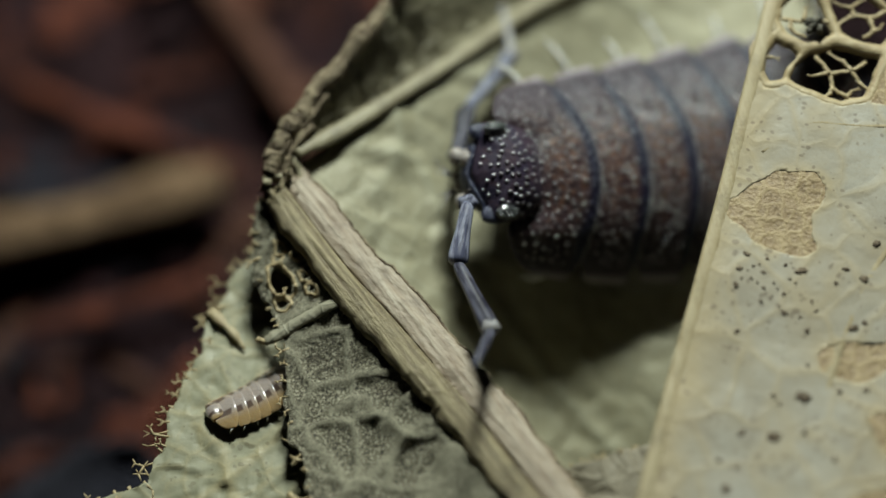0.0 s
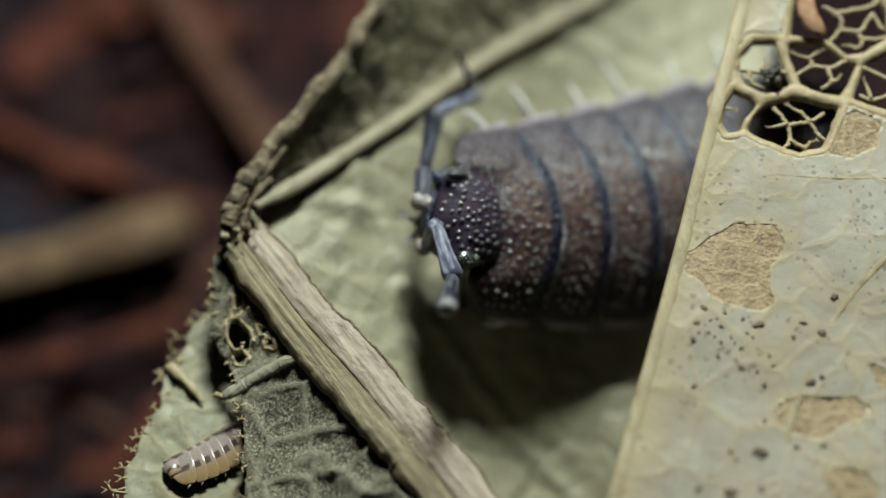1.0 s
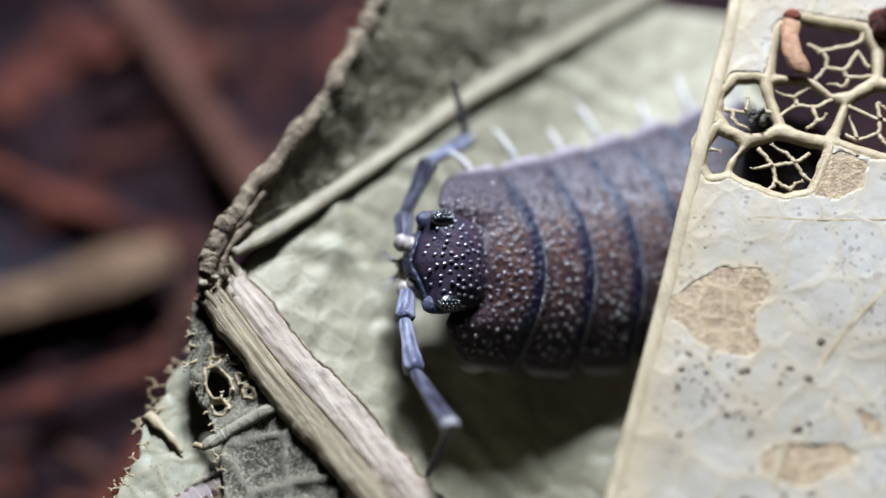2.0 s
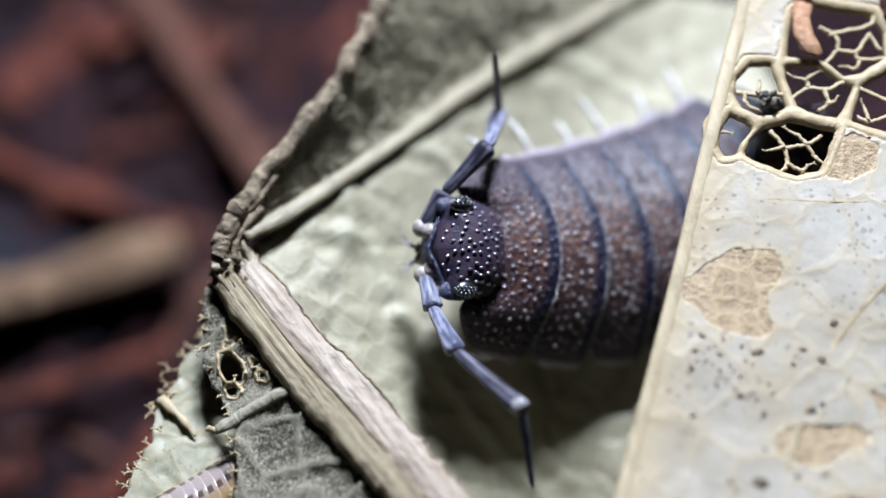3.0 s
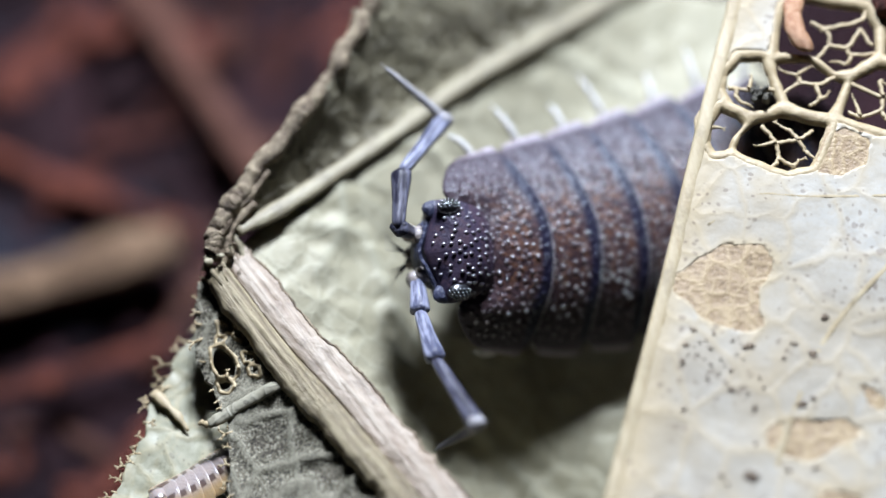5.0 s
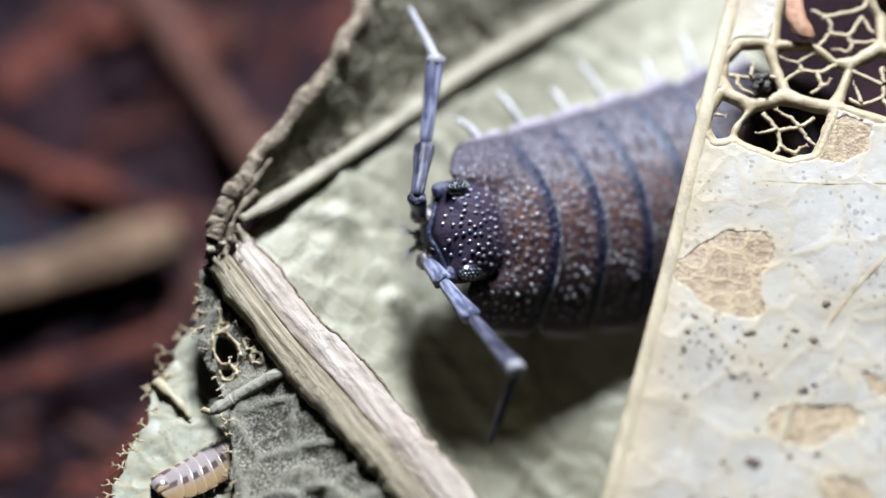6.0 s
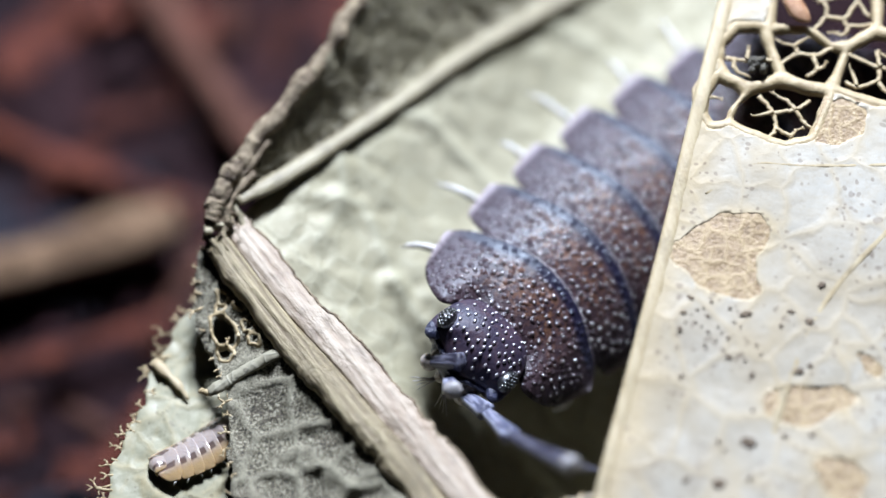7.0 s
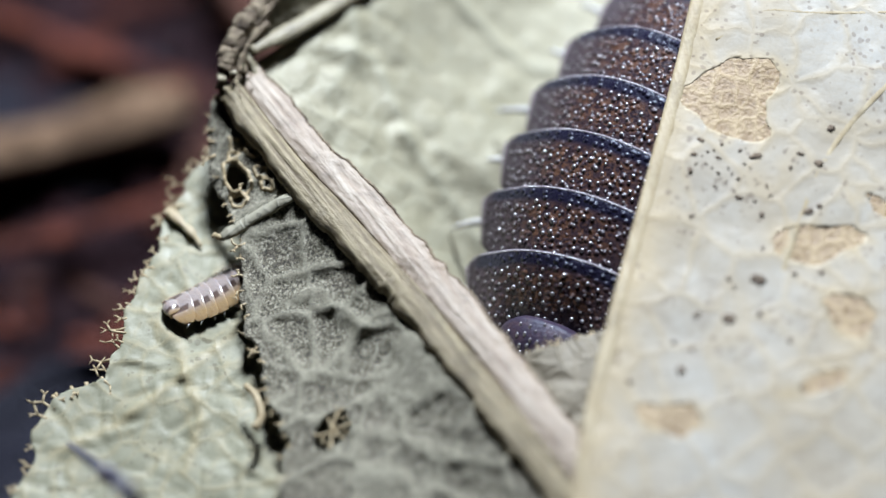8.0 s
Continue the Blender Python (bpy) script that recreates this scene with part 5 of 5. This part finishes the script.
def add_face(head, scale):
    """Eyes, brow, feeler bases and mouth of a grown woodlouse."""
    for s in (-1, 1):
        eye = np.array([0.28, s * 0.85, -0.13])
        part("eye_base", *scaled(ball(eye, (0.25, 0.17, 0.14), 8, 12), scale), EYE, head, "black eye patch")
        beads = []
        for i in range(7):
            for j in range(4):
                a, b = -1.15 + 0.38 * i + 0.19 * (j % 2), 0.35 + 0.42 * j
                c = eye + np.array([0.25 * math.sin(a), s * 0.17 * math.cos(a) * math.cos(b), 0.14 * math.cos(a) * math.sin(b)])
                beads.append(scaled(ball(c, 0.036, 5, 8), scale))
        part("facet_coat", *joined(beads), EYE, head, "glossy black eye beads")
        lobe = ball((0.47, s * 0.85, -0.37), (0.29, 0.21, 0.11), 10, 14)
        lobe[0][:, 1] += s * 0.25 * np.maximum(lobe[0][:, 0] - 0.62, 0)
        part("side_lobe", *scaled(lobe, scale), FACE, head, "navy horn beside the eye")
        lumps = [ball((0.72, s * 0.40, -0.72), (0.20, 0.20, 0.19), 10, 14), ball((0.88, s * 0.48, -0.84), (0.17, 0.19, 0.18), 10, 14)]
        part("feeler_base", *scaled(joined(lumps), scale), JOINT, head, "pale translucent feeler base")
        hairs = [tube(smooth_line([(0.80, s * 0.10, -1.15), (1.05, s * (0.18 + 0.05 * k), -1.18), (1.25, s * (0.24 + 0.10 * k), -1.30 + 0.04 * k)], 7), np.linspace(0.022, 0.004, 7), 5) for k in range(4)]
        part("mouth_feelers", *scaled(joined(hairs), scale), PALE_LIMB, head, "fine pale mouth hairs")
    ridge = tube(smooth_line([(0.56, -0.84, -0.46), (0.66, -0.60, -0.44), (0.76, -0.34, -0.45), (0.88, 0, -0.50), (0.76, 0.34, -0.45), (0.66, 0.60, -0.44), (0.56, 0.84, -0.46)], 30), 0.052, 10)
    part("brow_ridge", *scaled(ridge, scale), FACE, head, "navy raised brow edge")
    part("face", *scaled(ball((0.48, 0, -0.80), (0.40, 0.72, 0.40), 12, 18), scale), FACE, head)
    mouth = joined([ball((0.74, 0.10, -1.12), (0.16, 0.14, 0.16), 8, 12), ball((0.74, -0.10, -1.12), (0.16, 0.14, 0.16), 8, 12)])
    part("mouthparts", *scaled(mouth, scale), MOUTH, head, "pale mouthparts")


def leg_mesh(width, height, n, s, scale, young):
    """A thin jointed leg that reaches out from under the edge of its plate; those of its left are drawn in."""
    sweep = (0.55, 0.45, 0.10, 0.30, -0.20, -0.25, -0.6)[n]
    out = (0.45, 0.85, 0.60, 1.05, 0.70, 1.00, 0.9)[n] * (0.05 if young else 1.0 if s < 0 else -0.35)
    edge = width / 2
    line = [(0.05, s * edge * 0.55, -0.95 * height), (0.15 * sweep, s * (edge - 0.25), -1.12 * height), (0.55 * sweep, s * (edge + 0.42 * out), -1.20 * height), (0.95 * sweep, s * (edge + out), -1.45 * height)]
    q = smooth_line(line, 22)
    r = np.interp(np.linspace(0, 1, 22), [0, 0.28, 0.33, 0.60, 0.64, 0.84, 0.88, 1], [0.10, 0.105, 0.08, 0.085, 0.065, 0.062, 0.042, 0.012])
    return scaled(tube(q, r, 9), scale)


def woodlouse(name, label, scale, shell, head_mat, limb_mats, at, category="woodlouse", feelers=("U", "D"), young=False):
    root = thing(name, label, category, at)
    ORIGIN[root] = np.zeros(3)
    parts = {"root": root}
    v, f, uv = head_shape()
    head = part("head", v * scale, f, head_mat, root, "dark bumpy head shield" if not young else "", uv)
    ORIGIN[head] = np.zeros(3)
    parts["head"] = head
    if not young:
        tagged(part("granule_coat", *scaled(head_granules(v), scale), HEAD_PEARL, head, "glossy round granules"), kind="stuff")
        add_face(head, scale)
    for n, (w, h, back, ahead) in enumerate(SEGMENTS):
        v, f, uv, top = plate(w, h, back, ahead, n == 0, n == 10)
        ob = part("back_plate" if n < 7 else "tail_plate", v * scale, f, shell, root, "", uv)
        ORIGIN[ob] = np.zeros(3)
        if not young and n < 9:
            tagged(part("granule_coat", *scaled(granules_on(top), scale), PEARL, ob, "glossy round granules"), kind="stuff")
        parts["plate%d" % n] = ob
        if n < 10:
            belly = ball((0, 0, -h * 0.74), (back * 0.95, w * 0.38, h * 0.40), 8, 14)
            part("underside", *scaled(belly, scale), MOUTH if young else DARK_LIMB, ob)
        if n < 7:
            for s in (-1, 1):
                part("leg", *leg_mesh(w, h, n, s, scale, young), LEG, ob, "thin pale jointed leg" if not young else "")
    for feeler in feelers:
        for k, (l, r0, r1) in enumerate(FEELER):
            v, f = feeler_link(l, r0, r1, k)
            ob = part("feeler_link", v * scale, f, limb_mats[feeler][k], root, ("stubby grey feeler joint", "dark slate feeler joint", "long dark feeler joint with a pale end", "thin pointed feeler tip")[k])
            ORIGIN[ob] = np.zeros(3)
            parts[feeler + str(k)] = ob
            if k == 2:
                cap = tube([(l * 0.88, 0, 0), (l * 0.93, 0, 0), (l * 0.985, 0, 0), (l * 1.01, 0, 0)], np.array([0.96, 1.06, 1.06, 0.6]) * r1, 16, 0.88)
                part("pale_end", *scaled(cap, scale), PALE_LIMB, ob, "pale feeler knee")
            if k == 3:
                brush = tube([(l * 0.94, 0, 0), (l * 1.0, 0.004, 0), (l * 1.06, 0, 0.006)], [0.018, 0.012, 0.003], 6)
                part("bristle_tuft", *scaled(brush, scale), PALE_LIMB, ob, "pale bristles at the tip")
    return parts


# light and shade on each feeler are put into the tones of its links
FEELER_LIT_TONES = {"U": (DARK_LIMB, DARK_LIMB, GREY_LIMB, PALE_LIMB), "D": (GREY_LIMB, GREY_LIMB, DARK_LIMB, DARK_LIMB)}
LOUSE = woodlouse("woodlouse", "dark brown woodlouse with a pearly ridged back on the pale leaf", 1.0, SHELL, HEAD, FEELER_LIT_TONES, (0.5, 0, 5))
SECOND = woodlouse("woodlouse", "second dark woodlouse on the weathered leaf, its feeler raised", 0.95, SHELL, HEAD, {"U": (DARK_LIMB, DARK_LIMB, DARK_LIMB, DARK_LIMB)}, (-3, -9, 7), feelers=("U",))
BABY = woodlouse("young_woodlouse", "tiny pale translucent young woodlouse clinging to the green leaf edge", 0.235, YOUNG, YOUNG, {}, (-5.2, -4.3, 6), "woodlouse", (), True)

# ---------------------------------------------------------------- motions
FEELER_TURNS = {
    "U0": [(0.0, 96, -56), (0.5, 101, -11), (1.0, 85, -6), (1.5, 109, -39), (3.0, 54, 27), (3.5, -120, 29), (4.0, -118, 41), (4.5, -117, 48), (5.8, -145, 84), (6.0, -122, 82), (6.2, -120, 69), (6.5, -114, 30), (6.8, -72, 50), (7.0, -23, 35), (7.3, -98, -25), (8.0, -98, -20)],
    "U1": [(0.0, 81, -9), (0.5, 84, -10), (1.0, 81, 9), (1.5, 79, 2), (3.0, 42, 24), (3.5, 107, -6), (4.0, 91, 3), (4.5, 89, 1), (5.8, 85, -3), (6.0, 83, -4), (6.2, 83, -10), (6.5, 136, -4), (6.8, 113, -52), (7.0, 131, -69), (7.3, 259, -25), (8.0, 262, -20)],
    "U2": [(0.0, 58, -3), (0.5, 50, -38), (1.0, 56, -35), (1.5, 46, -37), (3.0, 80, -35), (3.5, 73, -11), (4.0, 48, -30), (4.5, 47, -33), (5.8, 84, 18), (6.0, 83, 18), (6.2, 98, 6), (6.5, 80, -11), (6.8, -91, 34), (7.0, -84, 53), (7.3, -104, -25), (8.0, -98, -20)],
    "U3": [(0.0, 98, -8), (0.5, 277, 63), (1.0, 173, 75), (1.5, 129, 64), (3.0, 105, 74), (3.5, 204, 37), (4.0, 177, 59), (4.5, 183, 61), (5.8, 103, -10), (6.0, 110, -10), (6.2, 126, -8), (6.5, 103, -51), (6.8, 99, -66), (7.0, 104, -65), (7.3, 253, -25), (8.0, 262, -20)],
    "D0": [(0.0, -86, 57), (0.5, -116, 71), (1.0, 8, 75), (1.5, -101, 21), (3.0, -79, 6), (3.5, -95, -28), (4.0, -104, -27), (4.5, -103, -1), (5.8, -59, 27), (6.0, -64, 24), (6.2, -88, -8), (6.5, -93, -28), (6.8, -73, 8), (7.0, -53, 30), (7.3, -88, -25), (8.0, -88, -20)],
    "D1": [(0.0, -99, -7), (0.5, -129, -23), (1.0, -75, 7), (1.5, -87, 8), (3.0, -69, 18), (3.5, -79, -3), (4.0, -85, 10), (4.5, -88, 9), (5.8, -56, 25), (6.0, -63, 23), (6.2, -75, 9), (6.5, -72, -25), (6.8, -58, 47), (7.0, -64, 40), (7.3, -85, -25), (8.0, -88, -20)],
    "D2": [(0.0, -68, 10), (0.5, -69, 33), (1.0, -95, 42), (1.5, -74, 30), (3.0, -47, 7), (3.5, -66, 21), (4.0, -67, 7), (4.5, -70, 6), (5.8, -53, 21), (6.0, -61, 22), (6.2, -66, 18), (6.5, -62, 17), (6.8, -54, 43), (7.0, -46, 36), (7.3, -82, -25), (8.0, -88, -20)],
    "D3": [(0.0, -105, 38), (0.5, -78, 52), (1.0, 94, -67), (1.5, 187, -80), (3.0, 282, -46), (3.5, 280, -81), (4.0, 110, -73), (4.5, 113, -69), (5.8, 254, -48), (6.0, 242, -51), (6.2, 272, -73), (6.5, 276, -83), (6.8, 387, -62), (7.0, 399, -60), (7.3, 281, -25), (8.0, 272, -20)],
}
SECOND_TURNS = {
    "U0": [(0, 120, -25), (7, 152, 76), (7.2, 187, 78), (7.3, 91, -25), (7.4, 105, -14), (7.5, 92, -17), (7.6, 140, 13), (7.7, 132, -16), (7.8, 133, 23), (7.9, 96, 13), (8, 130, 23)],
    "U1": [(0, 152, 70), (7, 160, 86), (7.2, 148, 81), (7.3, 87, -20), (7.4, 112, 26), (7.5, 85, -14), (7.6, 123, -16), (7.7, 125, -28), (7.8, 140, 24), (7.9, 63, 80), (8, 206, 80)],
    "U2": [(0, 101, -46), (7, 96, -51), (7.2, 109, -44), (7.3, 73, -2), (7.4, 113, 11), (7.5, 87, -31), (7.6, 133, 28), (7.7, 106, 30), (7.8, 137, -13), (7.9, 103, -37), (8, 124, -52)],
    "U3": [(0, 97, -39), (7, 103, -48), (7.2, 124, -40), (7.3, 98, -2), (7.4, 142, 6), (7.5, 91, -25), (7.6, 162, 22), (7.7, 116, 31), (7.8, 137, -23), (7.9, 102, -28), (8, 134, -31)],
}
# seconds, top of the head, heading of head and tail, pitch of head and tail, stretch, lean, nod of the head
BODY = [
    (0.0, (0.32, -0.36, 7.90), 198, 196, 24, -4, 0.92, 23, -4),
    (0.5, (0.24, -0.29, 7.90), 197, 197, 23, -4, 0.91, 23, -2),
    (1.0, (0.38, -0.22, 7.90), 196, 198, 23, -4, 0.90, 22, -1),
    (1.5, (0.36, -0.12, 7.90), 195, 199, 23, -4, 0.89, 22, 0),
    (2.8, (0.50, -0.35, 7.90), 192, 208, 28, -4, 0.86, 23, -5),
    (3.0, (0.53, -0.30, 7.90), 192, 208, 28, -4, 0.86, 23, -5),
    (3.5, (0.46, -0.43, 7.90), 196, 202, 25, -4, 0.87, 25, -2),
    (4.0, (0.40, -0.51, 7.90), 198, 200, 24, -4, 0.87, 25, -1),
    (4.5, (0.41, -0.53, 7.90), 198, 200, 23, -4, 0.88, 26, -1),
    (6.0, (0.65, -0.28, 7.90), 199, 202, 24, -4, 0.85, 25, -1),
    (6.2, (0.63, -0.42, 7.90), 200, 202, 23, -4, 0.86, 25, -1),
    (6.5, (0.56, -0.86, 7.90), 201, 199, 22, -4, 0.89, 26, -1),
    (6.8, (0.77, -2.31, 7.70), 224, 205, 19, -1, 1.01, 28, 2),
    (7.0, (0.89, -2.96, 7.40), 230, 213, 11, -5, 1.05, 20, -4),
    (7.2, (1.17, -4.18, 7.00), 244, 215, -22, -2, 0.99, -0, -8),
    (7.5, (1.12, -4.96, 6.70), 248, 218, -24, -2, 0.99, -1, -10),
    (7.7, (1.29, -5.39, 6.40), 253, 221, -27, -3, 0.99, -10, -19),
    (8.0, (1.54, -6.22, 6.00), 257, 233, -28, -11, 1.03, -17, -23)]
SECOND_BODY = [
    (0.0, (-0.83, -13.13, 8.30), 100, 90, 5, 2, 1.0, 0, -4),
    (6.9, (-0.13, -10.56, 8.30), 100, 90, 5, 2, 1.0, 0, -4),
    (7.2, (-0.37, -9.73, 8.30), 105, 95, 5, 2, 1.0, 0, -4),
    (7.3, (-2.92, -9.81, 8.30), 110, 95, 5, 2, 1.0, 0, -4),
    (7.4, (-3.41, -10.24, 8.30), 115, 98, 5, 2, 1.0, 0, -4),
    (7.6, (-3.86, -10.21, 8.30), 118, 98, 5, 2, 1.0, 0, -4),
    (7.7, (-3.97, -10.58, 8.30), 120, 100, 5, 2, 1.0, 0, -4),
    (7.8, (-4.88, -11.12, 8.30), 120, 100, 5, 2, 1.0, 0, -4),
    (8.0, (-5.06, -11.65, 8.30), 120, 100, 5, 2, 1.0, 0, -4)]


def blend(rows, t):
    rows = np.asarray(rows, float)
    return np.array([np.interp(t, rows[:, 0], rows[:, k]) for k in range(1, rows.shape[1])])


def plate_pose(p, yaw, pitch, roll=0):
    """Heading, nose up, and lean to its left."""
    return Matrix.Translation(Vector(p) * MM) @ Matrix.Rotation(radians(yaw), 4, "Z") @ Matrix.Rotation(radians(-pitch), 4, "Y") @ Matrix.Rotation(radians(-roll), 4, "X")


def body_poses(keys, turns, t, scale, floor):
    """Where each part of a woodlouse stands at a time, in the world."""
    x, y, z, yaw0, yaw1, pitch0, pitch1, stretch, lean, nod = blend([(k[0], *k[1], *k[2:]) for k in keys], t)
    out = {"head": plate_pose((x, y, z), yaw0, pitch0 + nod, lean)}
    p = np.array([x, y, z])
    for n, gap in enumerate(GAPS):
        s = min(1.0, n / 5)
        yaw, pitch = yaw0 + (yaw1 - yaw0) * s, pitch0 + (pitch1 - pitch0) * s
        if n > 6:
            pitch += 7 * (n - 6)
        a, b = radians(yaw), radians(pitch)
        p = p - np.array([math.cos(a) * math.cos(b), math.sin(a) * math.cos(b), math.sin(b)]) * gap * stretch * scale
        out["plate%d" % n] = plate_pose(p, yaw, pitch, lean)
    mid = out["plate3"].translation
    out["root"] = pose(mid.x, mid.y, floor * MM, 0, 0, yaw0)
    for f, s in (("U", -1), ("D", 1)):
        joint = out["head"] @ (Vector((0.84, s * 0.48, -0.80)) * scale * MM)
        for k, (length, _, _) in enumerate(FEELER):
            if f + str(k) in turns:
                az, el = blend(turns[f + str(k)], t)
            else:
                az, el = yaw0 + s * (110 + 15 * k), (20, 10, -15, -30)[k]
            m = plate_pose(np.array(joint) / MM, az, el)
            out[f + str(k)] = m
            joint = m @ Vector((length * 0.97 * scale * MM, 0, 0))
    return out


def move_woodlouse(parts, keys, turns, scale, floor):
    times = [k / 10 for k in range(81)]
    states = [body_poses(keys, turns, t, scale, floor) for t in times]
    walk(parts["root"], [(t, s["root"]) for t, s in zip(times, states)])
    for name, ob in parts.items():
        if name != "root" and name in states[0]:
            walk(ob, [(t, s["root"].inverted() @ s[name]) for t, s in zip(times, states)])


def settle_baby():
    head = np.array((-5.66, -5.00, 6.12))
    tail = np.array((-4.12, -4.27, 6.16))
    way = (head - tail) / np.linalg.norm(head - tail)
    yaw = math.degrees(math.atan2(way[1], way[0]))
    keys = [(t, tuple(head), yaw, yaw + 12, 4, -2, 0.72, -22, 0) for t in (0.0, 8.0)]
    state = body_poses(keys, {}, 0.0, 0.235, 5.95)
    BABY["root"].matrix_basis = state["root"]
    for name, ob in BABY.items():
        if name != "root":
            ob.matrix_basis = state["root"].inverted() @ state[name]


def motions():
    settle_baby()
    move_woodlouse(LOUSE, BODY, FEELER_TURNS, 1.0, 5.1)
    move_woodlouse(SECOND, SECOND_BODY, SECOND_TURNS, 0.95, 6.9)


motions()
